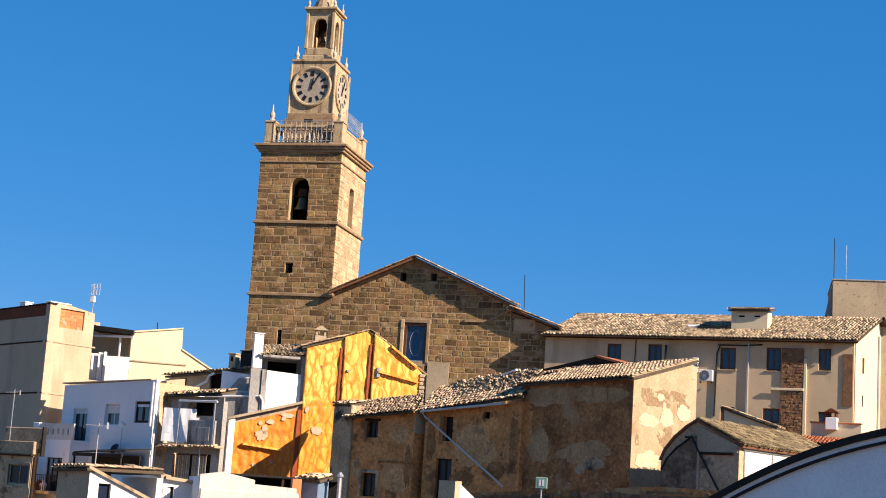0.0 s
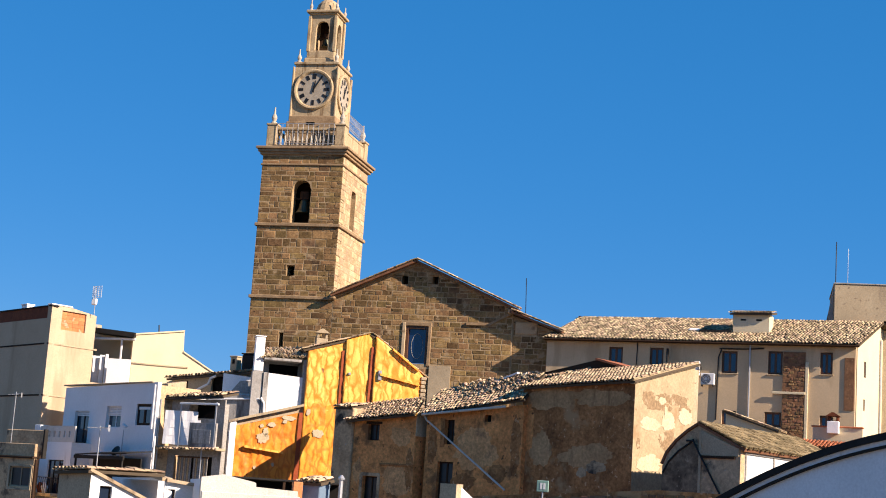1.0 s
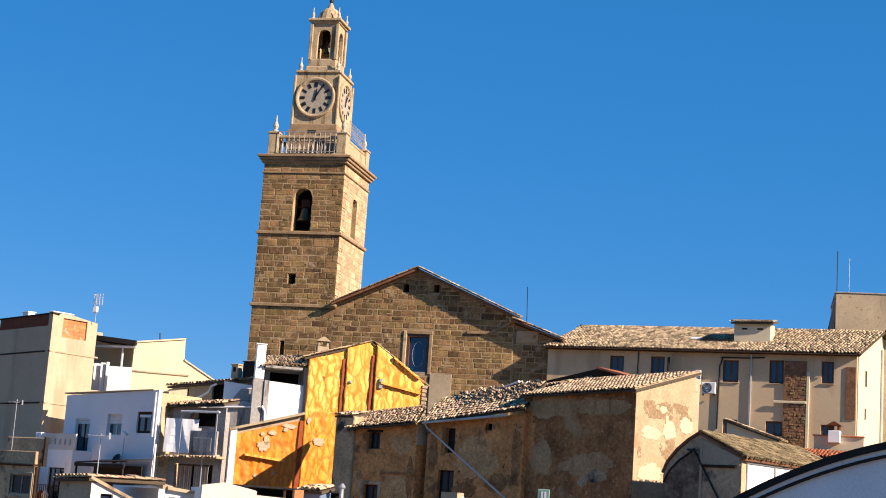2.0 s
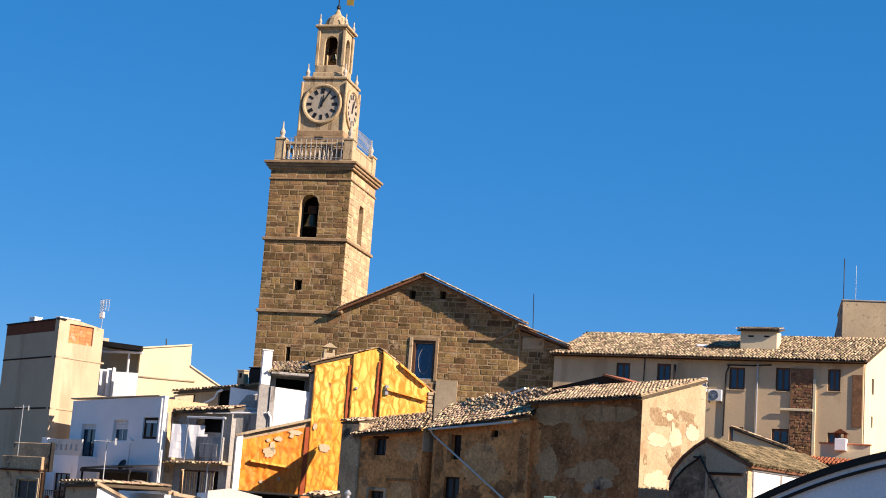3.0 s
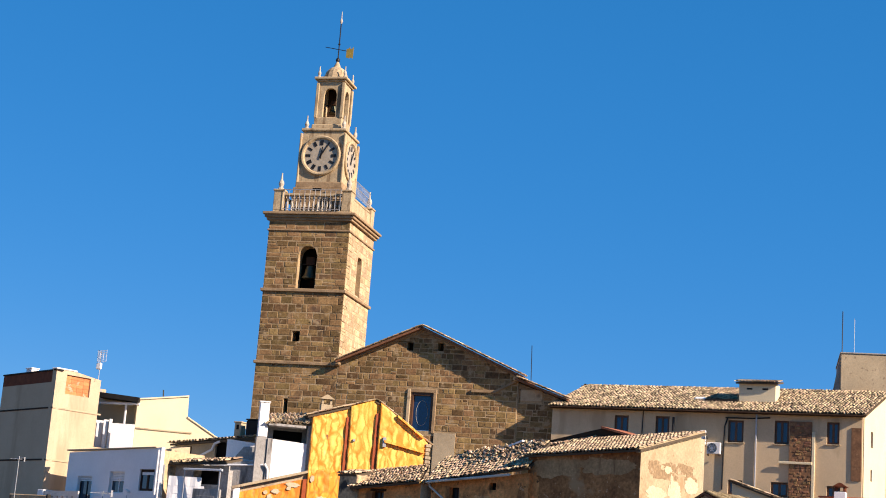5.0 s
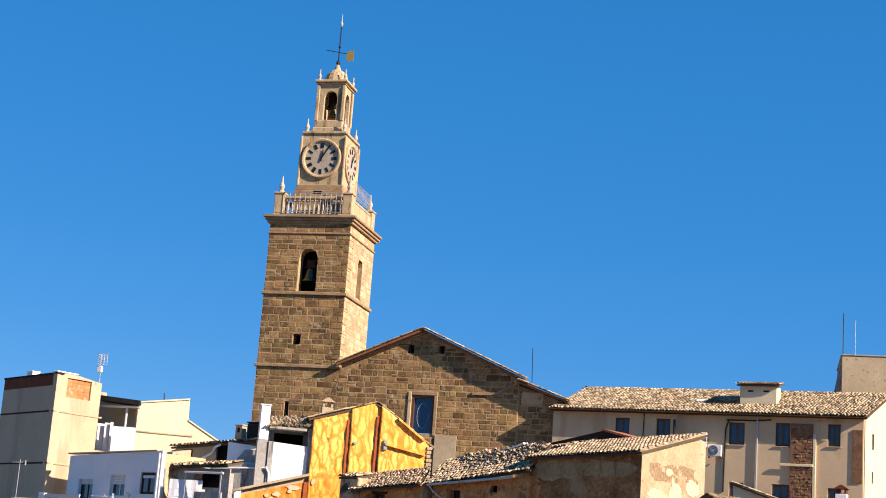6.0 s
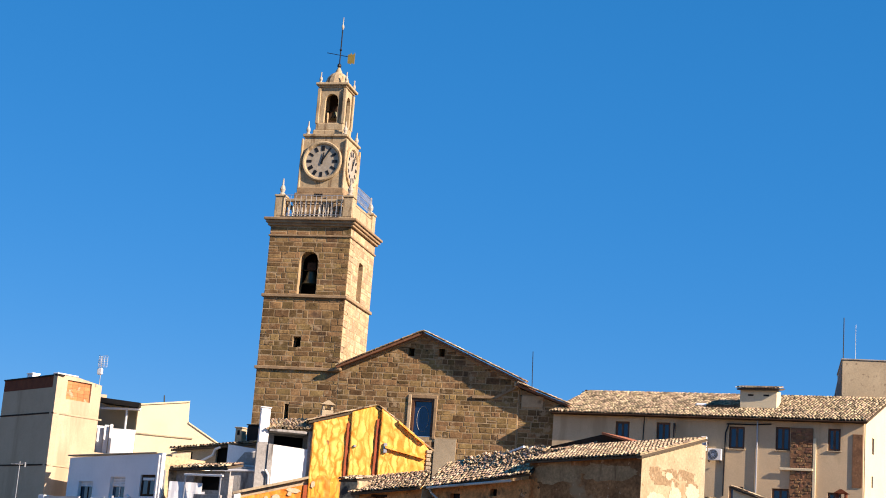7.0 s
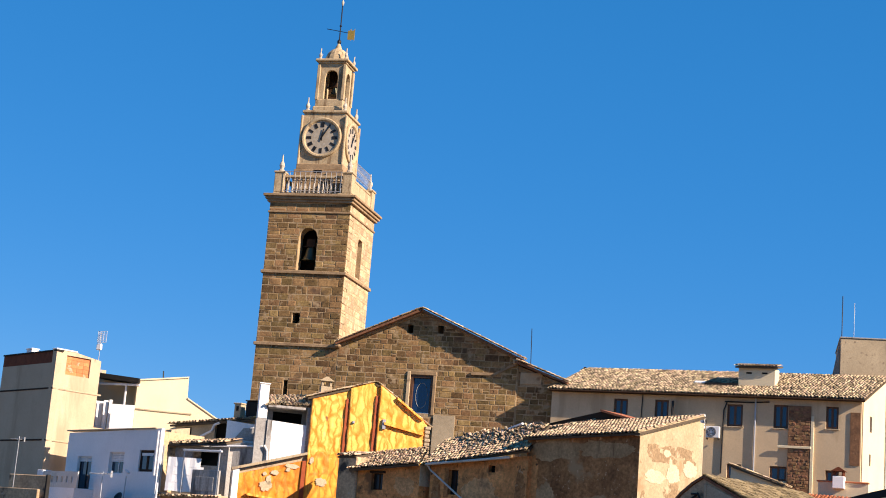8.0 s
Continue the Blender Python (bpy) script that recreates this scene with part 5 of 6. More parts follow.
# low block with a window behind the tiled eave
upper = place("low_rear_house", *spot(grey, -0.2, 1.4), 30, "low rendered house with tiled eaves and dark windows", "house", far=DEEP)
part("front_wall", wall(-4.7, 1.4, -3, [(-4.7, 8.3), (1.4, 8.75)], [(-4.2, -3.5, 7.4, 8.2), (-1.75, -0.85, 7.3, 8.5)], thick=0.15), plaster_ochre, upper)
# shade behind both windows, put in as black panels
part("recess", boxes((-4.3, -3.4, 0.3, 0.4, 7.3, 8.3)), shade_black, upper)
part("recess", boxes((-1.85, -0.75, 0.3, 0.4, 7.2, 8.6)), shade_black, upper)
tiled_roof(upper, (-4.9, -0.35, 8.3), (6.4, 0, 0.5), (0, 3, 0.28), seed=33, jitter=0.035)
pipe(upper, [(-3.3, -0.3, 7.3), (-1.75, -0.3, 8.0), (-1.6, -0.3, 8.35), (-1.2, -0.3, 8.5)], 0.075, plastic_white)
chimney("chimney", *spot(upper, -0.75, 0.9), 30, 8.6, 9.72, 0.5, 0.5, plaster_ochre, "short beige chimney with a round hole", "hole", far=DEEP)
tank = place("water_tank", *spot(upper, 0.75, 0.6), 30, "dark grey rooftop water tank", "tank", z=8.8, far=DEEP)
part("body", soft_box(-0.6, 0.6, -0.4, 0.4, 0, 1.05, 0.08), canvas_grey, tank)
part("lid", soft_box(-0.63, 0.63, -0.43, 0.43, 1.05, 1.12, 0.03), canvas_grey, tank)

terrace = place("white_terrace", -9.75, 90.5, -12, "sunlit white terrace wall under a tiled roof", "house", far=MID)
part("parapet", wall(0.0, 2.1, 5.5, [(0, 8.78), (2.1, 8.66)], thick=0.3), plaster_white, terrace)
part("front_wall", wall(-2.0, 2.2, -3, [(-2.0, 5.9), (2.2, 6.9)], y0=0.15, thick=0.3), plaster_white, terrace)
part("corner_pier", soft_box(-0.3, -0.02, -0.05, 0.35, 5.5, 8.8, 0.02), plaster_grey, terrace)
part("back_wall", wall(-0.3, 2.25, 3.0, 9.75, [(0.15, 1.9, 8.3, 9.45)], y0=1.6, thick=0.3), plaster_grey, terrace)
# black panel gives the terrace opening its shade by colour
part("recess", boxes((0, 2.1, 2.2, 2.3, 8.2, 9.5)), shade_black, terrace)
part("lintel", soft_box(-0.35, 1.85, -0.15, 1.6, 9.52, 9.68, 0.03), plaster_grey, terrace)
tiled_roof(terrace, (-0.4, -0.1, 9.62), (2.6, 0, 0.25), (0, 2.6, 0.75), seed=34, jitter=0.035)
part("chimney_pier", soft_box(-0.95, -0.32, 0.05, 0.65, 3.0, 8.84, 0.02), plaster_grey, terrace)
part("side_pier", soft_box(2.0, 2.25, -0.02, 0.6, 6.3, 10.2, 0.02), plaster_grey, terrace)
chimney("chimney", *spot(terrace, -0.62, 0.35), -12, 8.85, 10.85, 0.55, 0.6, plaster_white, "tall white rendered chimney shaft", "crown", far=MID)
shade = place("terrace_screen_wall", *spot(terrace, -2.0, 0.4), 10, "white terrace wall with a grey sheet", "wall", far=DEEP)
part("body", wall(-0.6, 1.5, 3.0, [(-0.6, 8.6), (1.5, 8.4)], thick=0.2), plaster_white, shade)
bm = bmesh.new()
prism(bm, (-0.1, 7.5), (1.5, 7.5), (1.5, 8.25), (0.45, 8.2), -0.05, -0.01)
part("sheet", bm, plaster_grey, shade, "grey sheet over the parapet")
ledge = place("terrace_ledge", *spot(terrace, -2.4, -0.25), 14, "grey cement ledge with white piping", "ledge", far=DEEP)
part("body", soft_box(-0.5, 2.2, 0, 0.5, 3.0, 7.35, 0.02), plaster_grey, ledge)
part("pipe", rods(0.06, ((-1.0, -0.1, 7.0), (2.1, -0.1, 7.15)), ((-0.2, -0.1, 6.0), (-0.2, -0.1, 7.0))), plastic_white, ledge)
pipe(terrace, [(-0.35, -0.1, 7.3), (-0.15, -0.1, 7.0), (-0.12, -0.1, 6.4)], 0.06, plastic_white)

# orange house
orange = place("orange_house", -7.69, 92, -10, "house whose bare party wall is sprayed in orange foam", "house", far=1.022)
OR = [(0, 10.40), (0.6, 10.62), (3.3, 11.55), (3.71, 11.65), (5.2, 10.7), (6.5, 9.8), (6.95, 9.35)]


def foam_sheet(parent, x0, x1, z0, prof, depth, seed, mat=None):
    """Lumpy foam coat with real relief over the stones beneath."""
    bm = bmesh.new()
    step = 0.11
    nx = max(2, int((x1 - x0) / step))
    nz = 80
    off = Vector((seed * 13.1, seed * 5.7, seed * 3.3))
    rows = []
    for i in range(nx + 1):
        x = x0 + (x1 - x0) * i / nx
        top = line_at(prof, x)
        col = []
        for k in range(nz + 1):
            z = z0 + (top - z0) * k / nz
            p = Vector((x * 2.6, 0, z * 0.9)) + off
            d, _ = noise.voronoi(p + noise.noise_vector(p * 0.7) * 0.45)
            y = -depth - 0.035 * min(1.0, (d[1] - d[0]) * 3) - 0.05 * noise.fractal(p * 1.3, 0.7, 2.2, 4)
            col.append(bm.verts.new((x, y, z)))
        rows.append(col)
    for a, b in zip(rows, rows[1:]):
        for k in range(nz):
            bm.faces.new((a[k], b[k], b[k + 1], a[k + 1]))
    # edges back to the wall
    for col in (rows[0], rows[-1]):
        back = [bm.verts.new((v.co.x, 0.05, v.co.z)) for v in col]
        for k in range(nz):
            bm.faces.new((col[k], col[k + 1], back[k + 1], back[k]))
    tops = [c[-1] for c in rows]
    back = [bm.verts.new((v.co.x, 0.05, v.co.z)) for v in tops]
    for i in range(nx):
        bm.faces.new((tops[i], tops[i + 1], back[i + 1], back[i]))
    ob = part("foam_coat", bm, mat or foam, parent, "lumpy sprayed orange foam")
    for p in ob.data.polygons:
        p.use_smooth = True
    return ob


part("party_wall", wall(0, 6.95, -2, [(x, z - 0.06) for x, z in OR], y0=0.02), plaster_old, orange)
foam_sheet(orange, 0.0, 2.22, 1.0, [(0.0, 7.0), (0.7, 7.35), (1.4, 7.2), (2.22, 7.6)], 0.05, 1, foam_mid)
foam_sheet(orange, 0.0, 2.22, 6.9, OR, 0.02, 5)
foam_sheet(orange, 2.22, 3.95, 1.0, OR, 0.20, 2)
foam_sheet(orange, 3.95, 6.93, 1.0, OR, 0.38, 3)
for a, b in ((((4.3), 9.2), (6.7, 8.75)), ((5.0, 10.75), (6.6, 9.6))):
    bm = bmesh.new()
    prism(bm, (a[0], a[1]), (b[0], b[1]), (b[0], b[1] + 0.13), (a[0], a[1] + 0.13), -0.62, -0.4)
    part("foam_ridge", bm, foam, orange)
part("bare_patch", patch(0.95, 5.55, 0.36, 0.24, -0.125, 0.0, 3), lit_pale, orange, "white patch bare of foam")
part("bare_patch", patch(0.3, 6.75, 0.13, 0.2, -0.115, 0.0, 14), lit_pale, orange, "white patch bare of foam")
# dark red strips put the shadow at the foam steps into colour
for pts, y in ((((2.02, 2.24), (10.55, 3.0)), -0.07), (((3.74, 3.97), (10.9, 6.8)), -0.25), (((-0.24, -0.02), (6.7, 2.5)), 0.0)):
    (xa, xb), (zt, zb) = pts
    bm = bmesh.new()
    prism(bm, (xa - 0.06, zb), (xb, zb), (xb, zt), (xa, zt - 0.03), y - 0.06, y + 0.1)
    part("foam_seam", bm, foam_dark, orange, "dark red strip that paints the shadow beside a foam step")
part("bracket", soft_box(2.45, 2.6, -0.34, -0.2, 9.1, 9.25, 0.02), zinc, orange)
part("bracket", soft_box(4.2, 4.42, -0.55, -0.4, 8.9, 9.5, 0.03), zinc, orange)
part("low_wall", wall(-4.0, -0.02, -2, [(-4.0, 5.8), (-0.02, 7.05)], y0=0.14, thick=0.3), plaster_ochre, orange)
foam_sheet(orange, -3.9, -0.22, 1.0, [(-4.0, 5.6), (0.0, 6.75)], -0.06, 4, foam_low)
part("corner_strip", soft_box(-4.25, -3.85, -0.12, 0.5, -2, 5.9, 0.04), plaster_white, orange, "white limewashed corner")
bm = bmesh.new()
prism(bm, (-4.3, 5.8), (0.0, 7.05), (0.0, 7.2), (-4.3, 5.95), -0.2, 0.6)
part("coping", bm, plaster_ochre, orange, "sloping stone coping")
for k, (cx, cz, rx, rz) in enumerate(((-2.25, 5.0, 0.34, 0.34), (-2.1, 5.42, 0.16, 0.3), (-1.75, 5.85, 0.22, 0.16), (-2.35, 5.75, 0.12, 0.12), (-0.75, 6.3, 0.42, 0.14), (-1.0, 6.1, 0.14, 0.12), (-1.55, 3.55, 0.09, 0.12), (-2.6, 3.3, 0.1, 0.1))):
    part("bare_patch", patch(cx, cz, rx, rz, -0.03, 0.1, 15 + k), lit_pale, orange, "pale patch bare of foam")
bm = bmesh.new()
prism(bm, (-3.3, 4.42), (-1.0, 4.2), (-1.0, 4.32), (-3.3, 4.55), -0.25, 0.02)
part("foam_ridge", bm, foam, orange)
part("side_wall", wall(-9, -0.42, -2, 10.4), plaster_grey, orange, m=SIDE_LEFT(0, 0))
part("side_wall", wall(0.42, 9, -2, 9.3), plaster_ochre, orange, m=SIDE_RIGHT(6.95, 0))
tiled_roof(orange, (-0.3, -0.12, 10.42), (0, 9, 0), (4.0, 0, 1.26), seed=41, jitter=0.03)
tiled_roof(orange, (7.15, -0.3, 9.3), (0, 9, 0), (-3.44, 0, 2.38), seed=42, jitter=0.03)
rng = random.Random(5)
for k in range(9):
    part("edge_stone", soft_box(6.8, 7.05 + 0.1 * rng.random(), -0.5, 0.2, 7.2 + 0.24 * k, 7.4 + 0.24 * k, 0.03), plaster_ochre, orange)
chimney("chimney", *spot(orange, 0.9, 1.5), -10, 10.6, 11.3, 0.7, 0.5, plaster_ochre, "low chimney with an open cap", "open", plaster_ochre, far=1.022)

# old brown houses
OA_TOP = [(-4.5, 6.15), (0.0, 6.5)]
old_a = place("old_house", -0.91, 84, 40, "old brown house with crumbling render and ragged roof tiles", "house", "old brown houses")
oa = [(-3.46, -2.62, 5.1, 6.0), (-3.6, -2.55, 1.9, 3.15)]
part("front_wall", wall(-4.5, 0.0, -4, OA_TOP, oa), plaster_old, old_a)
for a, b, c, d in oa:
    window(old_a, a, b, c, d, 0.22, wood_dark, pane_black, 1, 0, 0.07)
for x in (-3.85, -2.55):
    part("window_surround", soft_box(x, x + 0.22, -0.03, 0.1, 1.8, 3.3, 0.02), plaster_drab, old_a)
part("lintel", soft_box(-3.75, -2.4, -0.04, 0.1, 3.16, 3.34, 0.02), plaster_drab, old_a)
part("lintel", soft_box(-3.6, -2.45, -0.05, 0.1, 6.0, 6.13, 0.02), wood_dark, old_a)
# coloured paler than the side wall to stand for sun on it
part("verge_triangle", wall(0.0, 1.35, 5.4, [(0.0, 6.5), (1.35, 6.85)], y0=-0.03, thick=0.03), lit_pale, old_a, "triangle of verge mortar with its sunlight in the pale colour", SIDE_RIGHT())
part("side_wall", wall(0.4, 3, -4, [(0.4, 6.6), (3, 7.3)]), plaster_old, old_a, m=SIDE_RIGHT(0.0))
part("rear_wall", boxes((-4.5, 2.0, 7.4, 7.8, -4, 7.2)), plaster_old, old_a)
part("pier", soft_box(-5.95, -4.52, -0.15, 1.2, -4, 6.85, 0.06), plaster_shed, old_a, "grey-brown cement chimney pier")
tiled_roof(old_a, (-6.0, -0.2, 6.9), (1.4, 0, 0), (0, 1.3, 0.25), seed=43, jitter=0.05)
tiled_roof(old_a, (-4.75, -0.5, 6.15), (5.0, 0, 0.42), (-3.2, 4.5, 1.25), pitch=0.21, run=0.42, jitter=0.04, gaps=0.1, arch=0.7, seed=44, mat=tile_pale)
for k, (ob, cx, cz, rx, rz, mt) in enumerate(((old_a, -1.2, 2.9, 1.1, 0.8, plaster_old_b), (old_a, -4.1, 3.4, 0.3, 0.7, plaster_old_b), (old_a, -1.0, 5.4, 0.8, 0.5, plaster_old_b), (old_a, -0.3, 3.8, 0.25, 1.2, plaster_dark))):
    part("render_patch", patch(cx, cz, rx, rz, -0.006 - 0.004 * k, 0.0, 90 + k), mt, ob)
part("ledge", soft_box(-2.4, 0.0, -0.07, 0.0, 3.75, 3.88, 0.02), plaster_dark, old_a)
old_b = place("old_house", 4.17, 83, 40, "old brown house with a gutter and a long slanting pipe", "house", "old brown houses", far=0.968)
ob_ = [(-4.57, -3.92, 5.15, 6.5), (-4.95, -3.85, 2.0, 4.2)]
part("front_wall", wall(-5.9, 0.75, -4, [(-5.9, 6.7), (0.75, 7.35)], ob_ + [(-1.85, -1.4, 6.42, 6.8)]), plaster_old, old_b)
window(old_b, *ob_[0], 0.25, wood_dark, pane_black, 1, 0, 0.06)
window(old_b, *ob_[1], 0.2, wood_dark, pane_black, 1, 1, 0.09, label="dark wooden door with glazed top")
part("window_surround", boxes((-4.85, -4.57, -0.03, 0.1, 5.0, 6.55)), plaster_dark, old_b)
for k, (cx, cz, rx, rz, mt) in enumerate(((-2.4, 5.0, 1.6, 1.1, plaster_old_b), (-1.0, 3.6, 0.8, 0.5, plaster_dark), (-5.4, 5.2, 0.35, 1.1, plaster_dark), (0.3, 5.4, 0.35, 1.5, plaster_dark), (-3.0, 3.1, 0.8, 0.5, plaster_dark))):
    part("render_patch", patch(cx, cz, rx, rz, -0.006 - 0.004 * k, 0.0, 100 + k), mt, old_b)
part("vent_back", boxes((-1.9, -1.35, 0.3, 0.36, 6.35, 6.85)), shade_black, old_b)
part("left_wall", wall(-2, -0.4, -4, 6.7), plaster_old, old_b, m=SIDE_LEFT(-5.9, 0))
tiled_roof(old_b, (-6.1, -0.5, 6.72), (7.2, 0, 0.9), (-1.6, 3.9, 1.75), pitch=0.21, run=0.42, jitter=0.04, gaps=0.1, arch=0.7, seed=45, mat=tile_pale)
tiled_roof(old_b, (-4.5, 1.0, 7.68), (5.6, 0, 0.7), (-2.0, 2.5, 1.15), jitter=0.1, gaps=0.55, seed=46, bed=False, mat=tile_pale)
pipe(old_b, [(-5.85, -0.55, 6.72), (-0.1, -0.55, 7.2)], 0.07, plaster_lime, "gutter")
pipe(old_b, [(-5.75, -0.5, 6.7), (-5.7, -0.3, 6.45), (0.0, -0.3, 2.83)], 0.055, plaster_lime, "slanting_pipe")
plank = place("roof_plank", *spot(old_b, -2.3, 3.0), 40, "pale weathered planks lying on roof tiles", "plank", far=0.968)
for k in range(2):
    bm = bmesh.new()
    prism(bm, (-2.6 + 0.5 * k, 8.4), (0.2 + 0.4 * k, 9.35), (0.2 + 0.4 * k, 9.45), (-2.6 + 0.5 * k, 8.53), 0.3 * k, 0.3 * k + 0.2)
    part("board", bm, plaster_white, plank)

stone_house = place("stone_house", 10.64, 83, 42, "old house with dark patched front and sunlit peeling side", "house", far=0.912)
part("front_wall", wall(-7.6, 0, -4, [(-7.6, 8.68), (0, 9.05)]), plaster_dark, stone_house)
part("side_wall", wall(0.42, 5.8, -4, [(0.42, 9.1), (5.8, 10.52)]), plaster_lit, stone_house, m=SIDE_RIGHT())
part("corner", boxes((0.0, 0.42, 0, 0.004, -4, 9.0)), plaster_lit, stone_house, m=SIDE_RIGHT(0.004, 0))
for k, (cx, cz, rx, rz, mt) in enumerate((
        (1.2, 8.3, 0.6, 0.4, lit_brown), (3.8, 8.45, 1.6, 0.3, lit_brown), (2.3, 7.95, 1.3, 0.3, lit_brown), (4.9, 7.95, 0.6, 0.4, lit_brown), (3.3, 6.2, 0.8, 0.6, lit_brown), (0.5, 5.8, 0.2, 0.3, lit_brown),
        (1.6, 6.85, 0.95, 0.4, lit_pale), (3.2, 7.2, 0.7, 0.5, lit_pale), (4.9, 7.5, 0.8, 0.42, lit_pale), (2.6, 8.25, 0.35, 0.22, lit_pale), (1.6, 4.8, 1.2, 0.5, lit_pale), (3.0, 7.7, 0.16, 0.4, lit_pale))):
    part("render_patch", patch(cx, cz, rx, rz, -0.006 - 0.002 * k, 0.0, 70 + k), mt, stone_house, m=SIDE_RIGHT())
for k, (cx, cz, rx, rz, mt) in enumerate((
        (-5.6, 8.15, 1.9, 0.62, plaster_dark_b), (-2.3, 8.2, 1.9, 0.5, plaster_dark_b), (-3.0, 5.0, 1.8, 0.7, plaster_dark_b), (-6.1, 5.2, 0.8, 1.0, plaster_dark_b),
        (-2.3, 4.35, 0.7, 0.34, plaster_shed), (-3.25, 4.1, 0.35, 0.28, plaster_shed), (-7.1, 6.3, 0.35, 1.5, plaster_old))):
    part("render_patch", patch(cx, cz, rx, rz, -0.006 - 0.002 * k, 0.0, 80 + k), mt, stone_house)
part("rear_wall", boxes((-7.6, 0, 5.8, 6.2, -4, 10.3)), plaster_ochre, stone_house)
part("left_wall", wall(-5.8, -0.4, -4, [(-5.8, 10.2), (-0.4, 8.7)]), plaster_old, stone_house, m=SIDE_LEFT(-7.6, 0))
tiled_roof(stone_house, (-7.75, -0.35, 8.70), (7.95, 0, 0.36), (0, 6.3, 1.62), seed=47, jitter=0.02, pieces=300)
bm = bmesh.new()
slab(bm, (-0.12, -0.36, 9.13), (0.24, 0, 0), (0, 6.35, 1.63), 0.26)
part("verge", bm, plaster_lit, stone_house, "pale mortared roof verge")
rear = place("rear_roof", *spot(stone_house, -6.6, 6.2), 42, "ruined tiled roof ridge behind the old house", "roof", far=0.912)
part("body", wall(-5.5, 2.5, -3, [(-5.5, 10.1), (-0.5, 11.0), (2.5, 10.3)], thick=2.0), wood_dark, rear)
bm = bmesh.new()
slab(bm, (-0.5, -0.2, 11.1), (3.0, 0, -0.7), (0, 2.4, 0), 0.12)
part("roof", bm, tile_red, rear)
tiled_roof(rear, (-6.0, -0.8, 9.6), (5.0, 0, 0.6), (0.3, 2.2, 0.7), seed=48, jitter=0.08, gaps=0.3, mat=tile_pale)

# small gabled house and its whitewashed flank
shed = place("gabled_house", 12.31, 72, 40, "small grey gabled house with a mossy tile roof", "house")
SHED_TOP = [(-1.95, 4.3), (-1.7, 4.85), (-1.2, 5.42), (-0.6, 5.9), (0, 6.25), (2.14, 5.35)]
part("front_wall", wall(-1.95, 2.14, -6, SHED_TOP), plaster_shed, shed)
part("stained_wall", wall(-1.93, 0.05, -6, [(-1.93, 3.9), (-1.6, 4.45), (-1.1, 4.95), (-0.4, 5.4), (0.05, 5.3)], y0=-0.03, thick=0.03), plaster_black, shed, "sooty rubble under a lost arch")
part("panel", wall(0.1, 2.07, 4.85, [(0.1, 5.98), (2.07, 5.2)], y0=-0.05, thick=0.05), plaster_ochre, shed, "paler rendered panel under the gable")
part("corner_pilaster", soft_box(0.0, 0.14, -0.08, 0.0, 1.0, 5.95, 0.02), plaster_ochre, shed)
part("ledge", soft_box(0.1, 1.9, -0.1, 0.0, 4.72, 4.83, 0.02), wood_dark, shed)
for a, b in zip([(-1.9, 3.95), (-1.6, 4.5), (-1.1, 5.0), (-0.55, 5.35)], [(-1.6, 4.5), (-1.1, 5.0), (-0.55, 5.35), (-0.3, 5.55)]):
    part("arch_scar", rods(0.05, ((a[0], -0.04, a[1]), (b[0], -0.04, b[1]))), canvas_grey, shed)
pipe(shed, [(-0.65, -0.08, 5.5), (-0.3, -0.08, 5.5), (0.0, -0.08, 5.0), (1.5, -0.08, 2.6), (2.0, -0.08, 1.0)], 0.045, dark_metal, "drain_pipe")
part("side_wall", wall(0.4, 9.5, -6, 5.25), plaster_white, shed, m=SIDE_RIGHT(2.14))
part("fascia", soft_box(0.3, 9.5, -0.1, 0.0, 4.98, 5.06, 0.02), plaster_grey, shed, m=SIDE_RIGHT(2.14))
for x in (0.42, 3.1, 5.8):
    part("wall_strip", soft_box(x, x + 0.12, -0.06, 0.0, 3.2, 4.96, 0.02), plaster_grey, shed, m=SIDE_RIGHT(2.14))
part("left_wall", wall(-9.5, -0.4, -6, 4.25), plaster_grey, shed, m=SIDE_LEFT(-1.95, 0))
tiled_roof(shed, (2.42, -0.1, 5.2), (0, 9.8, 0), (-2.42, 0, 1.14), seed=49, jitter=0.03, mat=tile_moss, bed_mat=tile_rim)
for k, (a, b) in enumerate(zip(SHED_TOP[:4], SHED_TOP[1:5])):
    bm = bmesh.new()
    slab(bm, (a[0] - 0.06, -0.1, a[1] + 0.12), (b[0] - a[0], 0, b[1] - a[1]), (0, 9.8, 0), 0.1)
    part("roof_slope", bm, tile_rim, shed)

# hall with a curved parapet, nearest of all
hall = place("hall", 9.37, 45, 45, "large white hall with a curved dark-edged parapet", "building")


def arc_z(x):
    return 3.04 + 0.455 * x - 0.031 * x * x if x < 7 else 3.04 + 0.455 * 7 - 0.031 * 49


XS = [-7 + 0.25 * k for k in range(76)]
part("curved_wall", wall(-7, 11.75, -8, [(x, arc_z(x) - 0.3) for x in XS]), plaster_white, hall)
for name, lo, hi, out, mat in (("parapet_cap", -0.15, 0.04, 0.22, canvas_grey), ("white_band", -0.29, -0.15, 0.1, plaster_white), ("dark_line", -0.36, -0.29, 0.13, canvas_grey)):
    bm = bmesh.new()
    for a, b in zip(XS, XS[1:]):
        prism(bm, (a, arc_z(a) + lo), (b, arc_z(b) + lo), (b, arc_z(b) + hi), (a, arc_z(a) + hi), -out, 0.5)
    part(name, bm, mat, hall)
part("side_wall", boxes((11.35, 11.75, 0.4, 9, -8, 4.2)), plaster_white, hall)

